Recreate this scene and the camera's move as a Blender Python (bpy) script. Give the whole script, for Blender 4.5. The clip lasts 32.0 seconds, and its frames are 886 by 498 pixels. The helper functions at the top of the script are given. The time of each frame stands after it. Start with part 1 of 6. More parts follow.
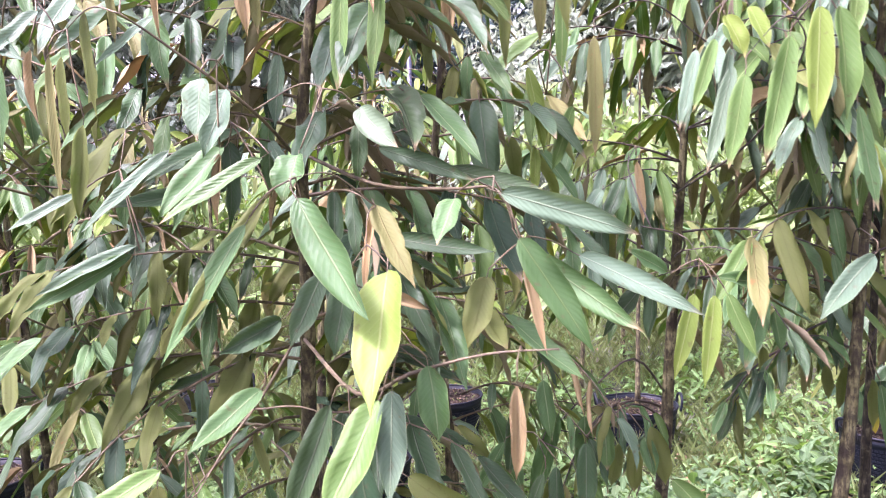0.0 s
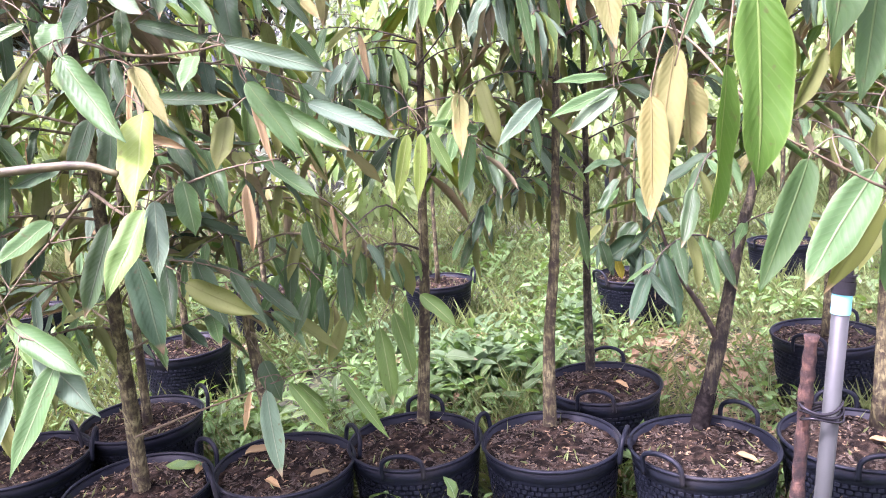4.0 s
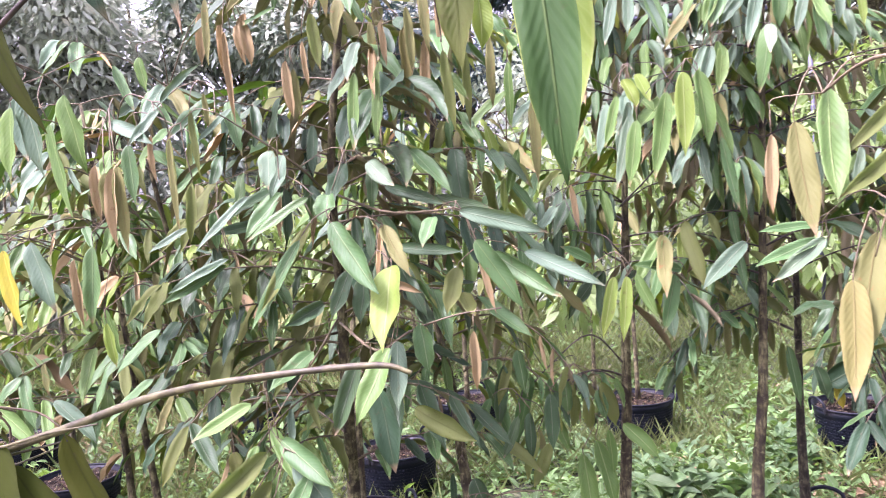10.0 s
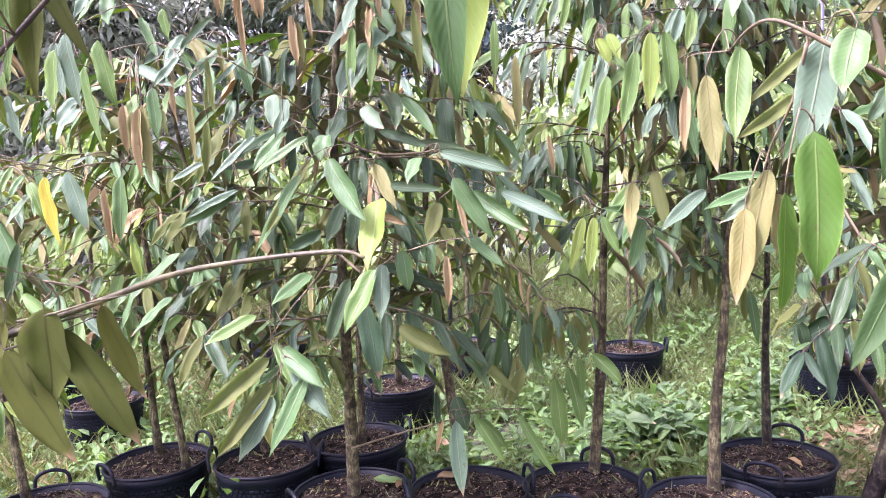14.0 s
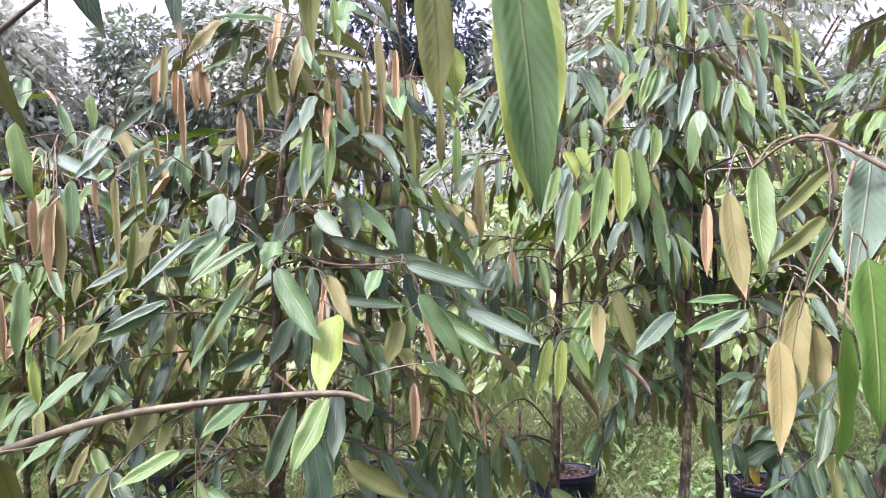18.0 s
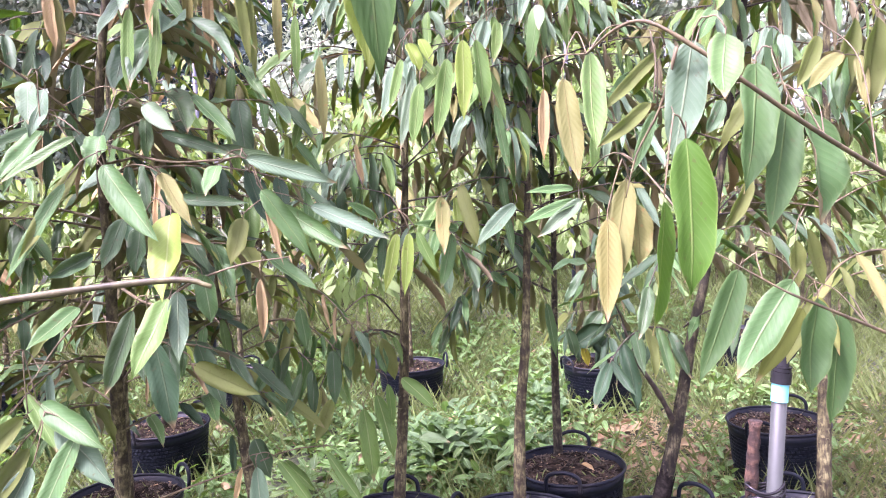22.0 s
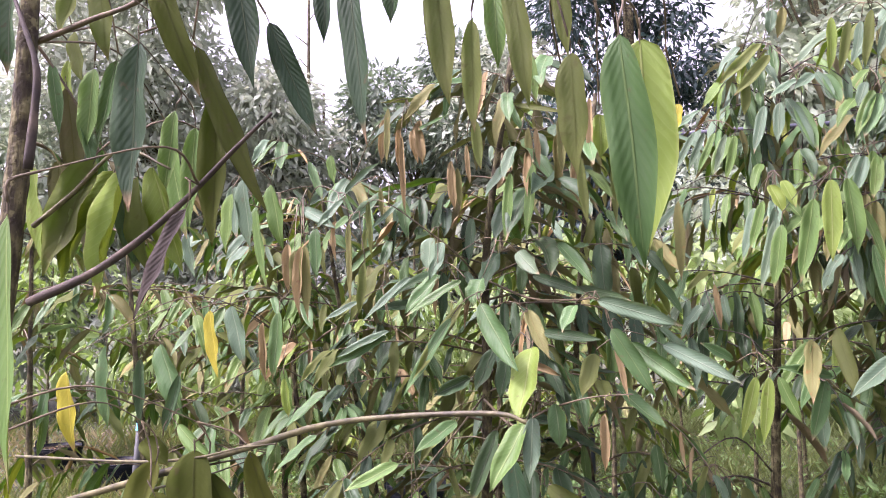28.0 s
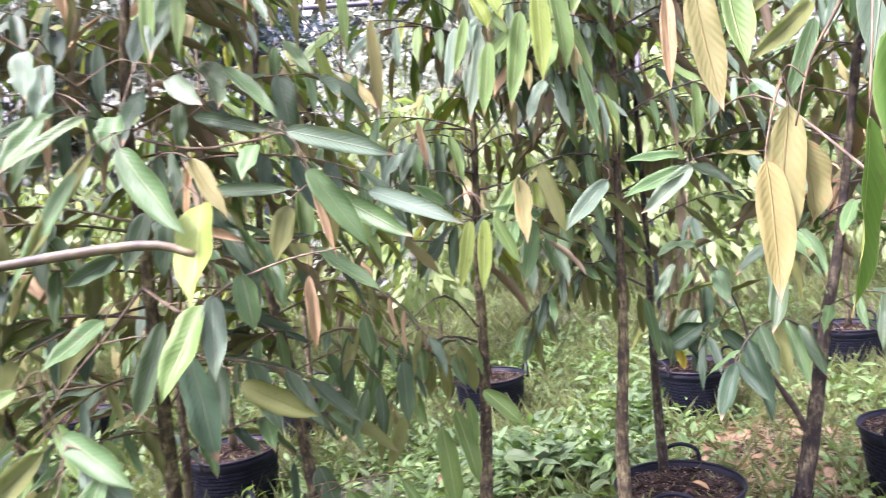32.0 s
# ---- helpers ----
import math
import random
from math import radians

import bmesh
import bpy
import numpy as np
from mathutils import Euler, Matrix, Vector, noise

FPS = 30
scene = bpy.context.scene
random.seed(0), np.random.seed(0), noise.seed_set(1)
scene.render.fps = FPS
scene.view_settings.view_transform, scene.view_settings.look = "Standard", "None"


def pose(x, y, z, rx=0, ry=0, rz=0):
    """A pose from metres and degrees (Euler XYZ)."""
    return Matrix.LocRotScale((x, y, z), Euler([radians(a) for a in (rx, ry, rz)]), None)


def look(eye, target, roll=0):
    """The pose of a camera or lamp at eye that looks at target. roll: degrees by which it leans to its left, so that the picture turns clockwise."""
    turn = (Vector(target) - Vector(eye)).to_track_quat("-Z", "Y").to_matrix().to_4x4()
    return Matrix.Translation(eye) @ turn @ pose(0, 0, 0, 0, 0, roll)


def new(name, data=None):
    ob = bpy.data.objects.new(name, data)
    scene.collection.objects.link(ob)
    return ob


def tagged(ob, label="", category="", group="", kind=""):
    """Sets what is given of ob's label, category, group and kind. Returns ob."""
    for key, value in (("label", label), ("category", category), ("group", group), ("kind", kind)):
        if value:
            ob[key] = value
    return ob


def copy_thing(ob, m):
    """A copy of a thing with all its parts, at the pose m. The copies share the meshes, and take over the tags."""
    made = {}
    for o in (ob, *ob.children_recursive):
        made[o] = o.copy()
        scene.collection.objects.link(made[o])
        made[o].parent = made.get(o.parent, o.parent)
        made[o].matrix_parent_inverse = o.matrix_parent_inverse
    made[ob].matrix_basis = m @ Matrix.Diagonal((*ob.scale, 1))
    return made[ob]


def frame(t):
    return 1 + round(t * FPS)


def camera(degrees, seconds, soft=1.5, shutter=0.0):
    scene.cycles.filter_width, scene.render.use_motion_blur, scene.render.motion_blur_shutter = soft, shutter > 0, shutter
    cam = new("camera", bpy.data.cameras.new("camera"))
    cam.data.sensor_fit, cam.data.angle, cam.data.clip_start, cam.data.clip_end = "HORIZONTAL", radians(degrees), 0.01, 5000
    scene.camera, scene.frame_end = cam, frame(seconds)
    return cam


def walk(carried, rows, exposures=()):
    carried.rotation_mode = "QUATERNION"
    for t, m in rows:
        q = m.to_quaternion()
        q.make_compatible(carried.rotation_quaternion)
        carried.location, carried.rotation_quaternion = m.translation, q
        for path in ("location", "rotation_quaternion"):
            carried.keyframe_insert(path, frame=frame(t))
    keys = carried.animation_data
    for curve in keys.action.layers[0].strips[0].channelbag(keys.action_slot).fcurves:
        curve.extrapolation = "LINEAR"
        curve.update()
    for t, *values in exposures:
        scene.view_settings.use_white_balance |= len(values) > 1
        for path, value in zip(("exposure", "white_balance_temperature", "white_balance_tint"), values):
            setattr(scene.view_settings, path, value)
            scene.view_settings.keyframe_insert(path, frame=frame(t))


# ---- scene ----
cam = camera(61.4, 32.0, soft=1.0, shutter=0.25)
EXPOSURES = [(0, 2.58, 5900, 52.5), (4.5, 2.76, 5900, 52.5), (8, 2.31, 5850, 51.5), (9, 2.48, 5900, 52.5), (13, 2.46, 5850, 52.5), (16, 2.61, 5850, 53.5), (17, 2.41, 5800, 53.5), (18, 2.16, 5850, 52.5),
             (19, 2.21, 5950, 51.5), (20, 2.63, 5900, 52.5), (21, 2.61, 5900, 53.5), (23, 2.61, 5880, 51.5), (24.5, 2.36, 5800, 50.5), (26.5, 2.46, 5900, 50.5), (28, 1.96, 6150, 47.5), (28.5, 1.96, 6150, 47.5), (30, 2.31, 6050, 49.5), (32, 2.56, 5950, 52.5)]
PATH = [
    (0, (0.212, 0.145, 1.474), (0.026, 2.13, 1.314), -1.3),
    (0.5, (0.299, -0.033, 1.373), (0.067, 1.953, 1.326), -2.6),
    (1, (0.291, -0.246, 1.431), (0.155, 1.747, 1.318), -1.2),
    (1.5, (0.319, -0.334, 1.43), (0.27, 1.659, 1.27), -1.8),
    (2, (0.396, -0.303, 1.38), (0.499, 1.682, 1.159), -3.4),
    (2.5, (0.409, -0.251, 1.326), (0.592, 1.715, 1.007), -4.5),
    (4.5, (0.392, -0.277, 1.327), (0.632, 1.674, 0.956), -4.1),
    (5, (0.397, -0.303, 1.377), (0.63, 1.662, 1.087), -3.4),
    (5.5, (0.416, -0.328, 1.427), (0.637, 1.651, 1.238), -2.5),
    (6, (0.405, -0.35, 1.46), (0.621, 1.638, 1.416), -2.5),
    (6.5, (0.416, -0.355, 1.489), (0.582, 1.638, 1.523), -2.4),
    (7, (0.417, -0.334, 1.484), (0.473, 1.664, 1.56), -2.8),
    (7.5, (0.398, -0.183, 1.472), (0.282, 1.812, 1.546), -2.7),
    (8, (0.391, -0.088, 1.465), (0.051, 1.882, 1.502), -2.7),
    (8.5, (0.461, -0.159, 1.491), (-0.086, 1.765, 1.466), -2.1),
    (9, (0.484, -0.24, 1.461), (-0.081, 1.676, 1.363), -2.3),
    (9.5, (0.437, -0.325, 1.442), (-0.001, 1.624, 1.337), -3.6),
    (10, (0.366, -0.424, 1.449), (0.103, 1.557, 1.374), -4.5),
    (10.5, (0.36, -0.489, 1.42), (0.191, 1.504, 1.374), -4.6),
    (11, (0.375, -0.552, 1.4), (0.214, 1.442, 1.37), -3.8),
    (11.5, (0.435, -0.57, 1.406), (0.228, 1.419, 1.391), -3.0),
    (12, (0.478, -0.619, 1.403), (0.22, 1.364, 1.379), -2.6),
    (12.5, (0.49, -0.639, 1.403), (0.194, 1.339, 1.354), -2.5),
    (13, (0.491, -0.636, 1.399), (0.18, 1.338, 1.304), -2.6),
    (13.5, (0.49, -0.641, 1.394), (0.17, 1.328, 1.245), -2.8),
    (15.5, (0.494, -0.647, 1.383), (0.173, 1.318, 1.19), -3.2),
    (16, (0.465, -0.631, 1.408), (0.149, 1.341, 1.302), -2.1),
    (16.5, (0.454, -0.616, 1.412), (0.16, 1.363, 1.395), -1.1),
    (17, (0.444, -0.603, 1.432), (0.197, 1.38, 1.498), -0.5),
    (17.5, (0.417, -0.541, 1.425), (0.245, 1.448, 1.536), -0.8),
    (18, (0.329, -0.459, 1.412), (0.266, 1.537, 1.519), -1.4),
    (18.5, (0.285, -0.421, 1.382), (0.341, 1.577, 1.443), -2.5),
    (19, (0.283, -0.407, 1.308), (0.465, 1.585, 1.292), -3.2),
    (19.5, (0.296, -0.399, 1.255), (0.574, 1.58, 1.162), -3.3),
    (20, (0.314, -0.404, 1.263), (0.655, 1.561, 1.117), -3.3),
    (20.5, (0.328, -0.412, 1.301), (0.701, 1.546, 1.136), -3.3),
    (21, (0.335, -0.426, 1.346), (0.715, 1.531, 1.187), -3.1),
    (21.5, (0.335, -0.442, 1.369), (0.707, 1.517, 1.217), -3.0),
    (22, (0.331, -0.453, 1.382), (0.664, 1.512, 1.224), -2.8),
    (22.5, (0.332, -0.454, 1.389), (0.583, 1.525, 1.238), -2.7),
    (23, (0.361, -0.482, 1.384), (0.477, 1.51, 1.259), -2.5),
    (23.5, (0.427, -0.541, 1.366), (0.388, 1.457, 1.296), -2.2),
    (24, (0.461, -0.596, 1.389), (0.275, 1.395, 1.377), -1.5),
    (24.5, (0.481, -0.616, 1.396), (0.186, 1.362, 1.423), -0.8),
    (26.5, (0.461, -0.584, 1.374), (0.009, 1.363, 1.455), -2.6),
    (27, (0.472, -0.557, 1.355), (-0.05, 1.37, 1.48), -2.3),
    (27.5, (0.446, -0.568, 1.395), (-0.168, 1.327, 1.57), -1.5),
    (28, (0.443, -0.582, 1.417), (-0.227, 1.292, 1.617), -0.6),
    (28.5, (0.444, -0.569, 1.415), (-0.237, 1.301, 1.607), -0.0),
    (29, (0.454, -0.565, 1.407), (-0.209, 1.315, 1.564), -0.1),
    (29.5, (0.459, -0.558, 1.402), (-0.161, 1.341, 1.507), -0.5),
    (30, (0.47, -0.557, 1.389), (-0.111, 1.356, 1.444), -1.0),
    (30.5, (0.45, -0.549, 1.384), (-0.054, 1.386, 1.387), -1.9),
    (31, (0.436, -0.532, 1.357), (0.009, 1.422, 1.31), -2.9),
    (31.5, (0.383, -0.384, 1.305), (0.185, 1.605, 1.23), -4.6),
    (32, (0.342, -0.153, 1.309), (0.499, 1.837, 1.196), -6.1),
]
walk(cam, [(t, look(eye, target, roll)) for t, eye, target, roll in PATH], exposures=EXPOSURES)

# ---- world and light ----
world = bpy.data.worlds.new("world")
scene.world = world
world.use_nodes = True
wn = world.node_tree.nodes
sky = wn.new("ShaderNodeTexSky")
sky.sky_type = 'NISHITA'
sky.sun_disc = False
sky.sun_elevation = radians(60)
sky.sun_rotation = radians(-122)
sky.air_density, sky.dust_density, sky.ozone_density = 1.0, 6.0, 1.0
wn["Background"].inputs["Strength"].default_value = 0.15
haze = wn.new("ShaderNodeHueSaturation")
haze.inputs["Saturation"].default_value = 0.25
world.node_tree.links.new(sky.outputs[0], haze.inputs["Color"])
world.node_tree.links.new(haze.outputs[0], wn["Background"].inputs["Color"])
sun = new("sun", bpy.data.lights.new("sun", 'SUN'))
sun.data.energy, sun.data.angle, sun.data.color = 1.8, radians(7), (1.0, 0.96, 0.9)
sun.matrix_world = look((-2.6, -1.6, 5.2), (0, 0, 0))


# ---- materials ----
def node(nt, kind, **inputs):
    n = nt.nodes.new(kind)
    for key, value in inputs.items():
        n.inputs[key.replace("_", " ")].default_value = value
    return n


def wire(nt, a, b):
    nt.links.new(a, b)


def material(name):
    m = bpy.data.materials.new(name)
    m.use_nodes = True
    return m, m.node_tree, m.node_tree.nodes["Principled BSDF"]


def ramp(nt, fac, *stops):
    r = nt.nodes.new("ShaderNodeValToRGB")
    els = r.color_ramp.elements
    while len(els) < len(stops):
        els.new(0.5)
    for e, (at, col) in zip(els, stops):
        e.position, e.color = at, (*col, 1)
    wire(nt, fac, r.inputs[0])
    return r.outputs[0]


def calc(nt, op, a, b=None):
    n = nt.nodes.new("ShaderNodeMath")
    n.operation = op
    for i, v in enumerate((a, b)):
        if v is None:
            continue
        if isinstance(v, (int, float)):
            n.inputs[i].default_value = v
        else:
            wire(nt, v, n.inputs[i])
    return n.outputs[0]


def blend(nt, fac, a, b, mode='MIX'):
    n = nt.nodes.new("ShaderNodeMix")
    n.data_type, n.blend_type = 'RGBA', mode
    for i, v in ((0, fac), (6, a), (7, b)):
        if isinstance(v, (int, float)):
            n.inputs[i].default_value = v
        elif isinstance(v, tuple):
            n.inputs[i].default_value = (*v, 1)
        else:
            wire(nt, v, n.inputs[i])
    return n.outputs[2]


def noise_tex(nt, scale, detail=4.0, coord="Object"):
    tc = nt.nodes.new("ShaderNodeTexCoord")
    n = node(nt, "ShaderNodeTexNoise", Scale=scale, Detail=detail)
    wire(nt, tc.outputs[coord], n.inputs["Vector"])
    return n.outputs[0]


def place_noise(nt, scale, detail):
    n = node(nt, "ShaderNodeTexNoise", Scale=scale, Detail=detail)
    wire(nt, nt.nodes.new("ShaderNodeNewGeometry").outputs["Position"], n.inputs["Vector"])
    return n.outputs[0]


def leaf_material(name, col, rib, spread, rough, through_light, through_col, blemish=(0.085, 0.06, 0.03), spots=0.64, single=True, gain=None, dry_tip=0.8):
    """A leaf's face: midrib, side veins, tone from leaf to leaf, blemishes, light through the blade."""
    m, nt, bsdf = material(name)
    uv = nt.nodes.new("ShaderNodeUVMap")
    sep = nt.nodes.new("ShaderNodeSeparateXYZ")
    wire(nt, uv.outputs[0], sep.inputs[0])
    across = calc(nt, 'ABSOLUTE', calc(nt, 'SUBTRACT', sep.outputs[0], 0.5))
    along = sep.outputs[1]
    if single:
        info = nt.nodes.new("ShaderNodeObjectInfo").outputs["Random"]
    else:
        info = nt.nodes.new("ShaderNodeNewGeometry").outputs["Random Per Island"]
    lo = tuple(c * (1 - spread) for c in col)
    hi = tuple(min(1, c * (1 + spread) + 0.02 * spread) for c in col)
    if gain:
        hi = tuple(c * gain for c in col)
    warm = (col[0] * 1.3, col[1] * 1.06, col[2] * 0.9)
    base = ramp(nt, info, (0.0, lo), (0.45, col), (0.8, hi), (1.0, warm))
    patch = place_noise(nt, 22.0, 3.0)
    base = blend(nt, calc(nt, 'MULTIPLY', patch, 0.45), base, hi)
    fine = place_noise(nt, 70.0, 4.0)
    spot = ramp(nt, fine, (spots, (0, 0, 0)), (min(1, spots + 0.06), (1, 1, 1)))
    base = blend(nt, calc(nt, 'MULTIPLY', spot, 0.75), base, blemish)
    broad = place_noise(nt, 9.0, 2.0)
    phase = calc(nt, 'ADD', calc(nt, 'SUBTRACT', along, calc(nt, 'MULTIPLY', across, 0.42)), calc(nt, 'MULTIPLY', patch, 0.07))
    vein = calc(nt, 'SINE', calc(nt, 'MULTIPLY', phase, 86.0))
    base = blend(nt, ramp(nt, broad, (0.40, (0, 0, 0)), (0.66, (0.5, 0.5, 0.5))), base, lo)
    ageing = calc(nt, 'MULTIPLY', ramp(nt, along, (0.55, (0, 0, 0)), (1.0, (1, 1, 1))), ramp(nt, info, (0.2, (0.35, 0.35, 0.35)), (0.5, (0, 0, 0))))
    base = blend(nt, ageing, base, warm)
    veinline = ramp(nt, vein, (0.80, (0, 0, 0)), (1.0, (1, 1, 1)))
    base = blend(nt, calc(nt, 'MULTIPLY', veinline, 0.15), base, rib)
    mid = ramp(nt, across, (0.012, (1, 1, 1)), (0.035, (0, 0, 0)))
    base = blend(nt, calc(nt, 'MULTIPLY', mid, 0.75), base, rib)
    edge = ramp(nt, across, (0.455, (0, 0, 0)), (0.49, (1, 1, 1)))
    base = blend(nt, calc(nt, 'MULTIPLY', edge, 0.45), base, rib)
    dead = calc(nt, 'MULTIPLY', ramp(nt, along, (0.87, (0, 0, 0)), (0.95, (1, 1, 1))), ramp(nt, info, (0.55, (0, 0, 0)), (0.62, (1, 1, 1))))
    base = blend(nt, calc(nt, 'MULTIPLY', dead, dry_tip), base, (0.36, 0.25, 0.14))
    grain = place_noise(nt, 420.0, 3.0)
    base = blend(nt, calc(nt, 'MULTIPLY', grain, 0.35), base, lo)
    wire(nt, base, bsdf.inputs["Base Color"])
    wire(nt, calc(nt, 'ADD', calc(nt, 'MULTIPLY', patch, 0.30), rough - 0.02), bsdf.inputs["Roughness"])
    bsdf.inputs["Specular IOR Level"].default_value = 0.25
    bump = node(nt, "ShaderNodeBump", Strength=0.55, Distance=0.004)
    height = calc(nt, 'SUBTRACT', calc(nt, 'MULTIPLY', patch, 1.0), calc(nt, 'ADD', calc(nt, 'MULTIPLY', calc(nt, 'MULTIPLY', vein, broad), 0.14), mid))
    wire(nt, height, bump.inputs["Height"])
    wire(nt, bump.outputs[0], bsdf.inputs["Normal"])
    tr = nt.nodes.new("ShaderNodeBsdfTranslucent")
    wire(nt, blend(nt, 0.35, through_col, base), tr.inputs["Color"])
    mix = nt.nodes.new("ShaderNodeMixShader")
    mix.inputs[0].default_value = through_light
    wire(nt, bsdf.outputs[0], mix.inputs[1])
    wire(nt, tr.outputs[0], mix.inputs[2])
    wire(nt, mix.outputs[0], nt.nodes["Material Output"].inputs["Surface"])
    return m


def plain_material(name, stops, scale, rough, bump_height=0.3, bump_far=0.004, detail=6.0, metal=0.0, fine_scale=None, gloss=0.5):
    m, nt, bsdf = material(name)
    n = noise_tex(nt, scale, detail)
    col = ramp(nt, n, *stops)
    fine = noise_tex(nt, fine_scale or scale * 7, 5.0)
    col = blend(nt, calc(nt, 'MULTIPLY', fine, 0.5), col, stops[0][1])
    wire(nt, col, bsdf.inputs["Base Color"])
    bsdf.inputs["Roughness"].default_value = rough
    bsdf.inputs["Metallic"].default_value = metal
    bsdf.inputs["Specular IOR Level"].default_value = gloss
    bump = node(nt, "ShaderNodeBump", Strength=bump_height, Distance=bump_far)
    wire(nt, calc(nt, 'ADD', n, calc(nt, 'MULTIPLY', fine, 0.6)), bump.inputs["Height"])
    wire(nt, bump.outputs[0], bsdf.inputs["Normal"])
    return m


def bark_material(name, dark, mid, light):
    """Young bark: blotches, lengthwise streaks, small dark pores and pale lichen."""
    m, nt, bsdf = material(name)
    co = nt.nodes.new("ShaderNodeTexCoord")
    squeeze = nt.nodes.new("ShaderNodeMapping")
    squeeze.inputs["Scale"].default_value = (1, 1, 0.22)
    wire(nt, co.outputs["Object"], squeeze.inputs["Vector"])
    streak = node(nt, "ShaderNodeTexNoise", Scale=150.0, Detail=4.0)
    wire(nt, squeeze.outputs[0], streak.inputs["Vector"])
    blotch = noise_tex(nt, 26.0, 5.0)
    pore = noise_tex(nt, 190.0, 3.0)
    lichen = noise_tex(nt, 60.0, 5.0)
    col = ramp(nt, blotch, (0.36, dark), (0.50, mid), (0.66, light))
    col = blend(nt, ramp(nt, streak.outputs[0], (0.42, (0.75, 0.75, 0.75)), (0.56, (0, 0, 0))), col, dark)
    col = blend(nt, ramp(nt, lichen, (0.60, (0, 0, 0)), (0.68, (0.6, 0.6, 0.6))), col, light)
    col = blend(nt, ramp(nt, pore, (0.62, (0, 0, 0)), (0.68, (0.8, 0.8, 0.8))), col, dark)
    wire(nt, col, bsdf.inputs["Base Color"])
    bsdf.inputs["Roughness"].default_value = 0.85
    bsdf.inputs["Specular IOR Level"].default_value = 0.3
    bump = node(nt, "ShaderNodeBump", Strength=0.9, Distance=0.005)
    wire(nt, calc(nt, 'ADD', calc(nt, 'ADD', streak.outputs[0], blotch), calc(nt, 'MULTIPLY', pore, -0.6)), bump.inputs["Height"])
    wire(nt, bump.outputs[0], bsdf.inputs["Normal"])
    return m


# Bronze underside, lightened and greyed: some veiling glare is put into the colour.
BRONZE = leaf_material("leaf_underside_bronze", (0.29, 0.25, 0.155), (0.16, 0.12, 0.06), 0.35, 0.5, 0.35, (0.50, 0.48, 0.08))
TOPS = {
    "green": leaf_material("leaf_green", (0.066, 0.150, 0.048), (0.27, 0.36, 0.16), 0.35, 0.34, 0.25, (0.25, 0.50, 0.03)),
    "dark": leaf_material("leaf_dark_green", (0.040, 0.088, 0.034), (0.15, 0.18, 0.11), 0.4, 0.36, 0.18, (0.16, 0.32, 0.03)),
    "vivid": leaf_material("leaf_vivid_green", (0.056, 0.140, 0.017), (0.24, 0.34, 0.10), 0.2, 0.38, 0.25, (0.25, 0.55, 0.02)),
    "bottle": leaf_material("leaf_bottle_green", (0.040, 0.096, 0.025), (0.13, 0.20, 0.06), 0.2, 0.48, 0.3, (0.14, 0.40, 0.03), dry_tip=0.0),
    "deep": leaf_material("leaf_deep_green", (0.018, 0.050, 0.020), (0.08, 0.11, 0.055), 0.35, 0.45, 0.15, (0.1, 0.22, 0.02)),
    # Sky sheen on glossy leaf tops is painted in as a greyer green.
    "pale": leaf_material("leaf_grey_green", (0.090, 0.160, 0.092), (0.27, 0.34, 0.20), 0.3, 0.42, 0.2, (0.3, 0.5, 0.06)),
    "fresh": leaf_material("leaf_fresh_green", (0.092, 0.180, 0.044), (0.33, 0.43, 0.15), 0.25, 0.38, 0.28, (0.32, 0.56, 0.05)),
    "lime": leaf_material("leaf_lime", (0.150, 0.235, 0.042), (0.42, 0.46, 0.18), 0.12, 0.4, 0.35, (0.65, 0.75, 0.06)),
    "yellow": leaf_material("leaf_yellow", (0.33, 0.31, 0.03), (0.70, 0.62, 0.12), 0.12, 0.45, 0.35, (0.8, 0.7, 0.04), (0.25, 0.25, 0.03), 0.58),
    "olive": leaf_material("leaf_olive", (0.160, 0.195, 0.058), (0.10, 0.11, 0.035), 0.3, 0.5, 0.55, (0.50, 0.58, 0.07)),
    # Darker copy of olive: the shade is put into the leaf colour.
    "olive_shade": leaf_material("leaf_dull_olive", (0.060, 0.080, 0.010), (0.045, 0.045, 0.012), 0.25, 0.75, 0.45, (0.26, 0.30, 0.015)),
    "withered": leaf_material("leaf_withered", (0.040, 0.034, 0.026), (0.06, 0.045, 0.04), 0.25, 0.6, 0.1, (0.12, 0.08, 0.06), dry_tip=0.0),
    "khaki": leaf_material("leaf_khaki", (0.142, 0.152, 0.047), (0.20, 0.16, 0.06), 0.2, 0.55, 0.22, (0.38, 0.39, 0.08), (0.3, 0.13, 0.05)),
    "dry": leaf_material("leaf_dry_brown", (0.32, 0.255, 0.12), (0.26, 0.17, 0.09), 0.35, 0.6, 0.25, (0.55, 0.38, 0.2), (0.2, 0.1, 0.05)),
}
LIME_UNDER = leaf_material("leaf_underside_lime", (0.24, 0.31, 0.075), (0.40, 0.42, 0.12), 0.15, 0.5, 0.35, (0.6, 0.7, 0.08))
UNDERS = {"vivid": LIME_UNDER, "bottle": LIME_UNDER, "deep": BRONZE, "green": BRONZE, "dark": BRONZE, "pale": BRONZE, "fresh": LIME_UNDER, "lime": LIME_UNDER, "yellow": LIME_UNDER,
          "olive": TOPS["green"], "olive_shade": TOPS["green"], "khaki": TOPS["fresh"], "withered": TOPS["withered"], "dry": TOPS["dry"]}
CROWN_GREEN = leaf_material("crown_green", (0.185, 0.27, 0.10), (0.2, 0.3, 0.1), 0.5, 0.4, 0.3, (0.3, 0.5, 0.04), single=False)
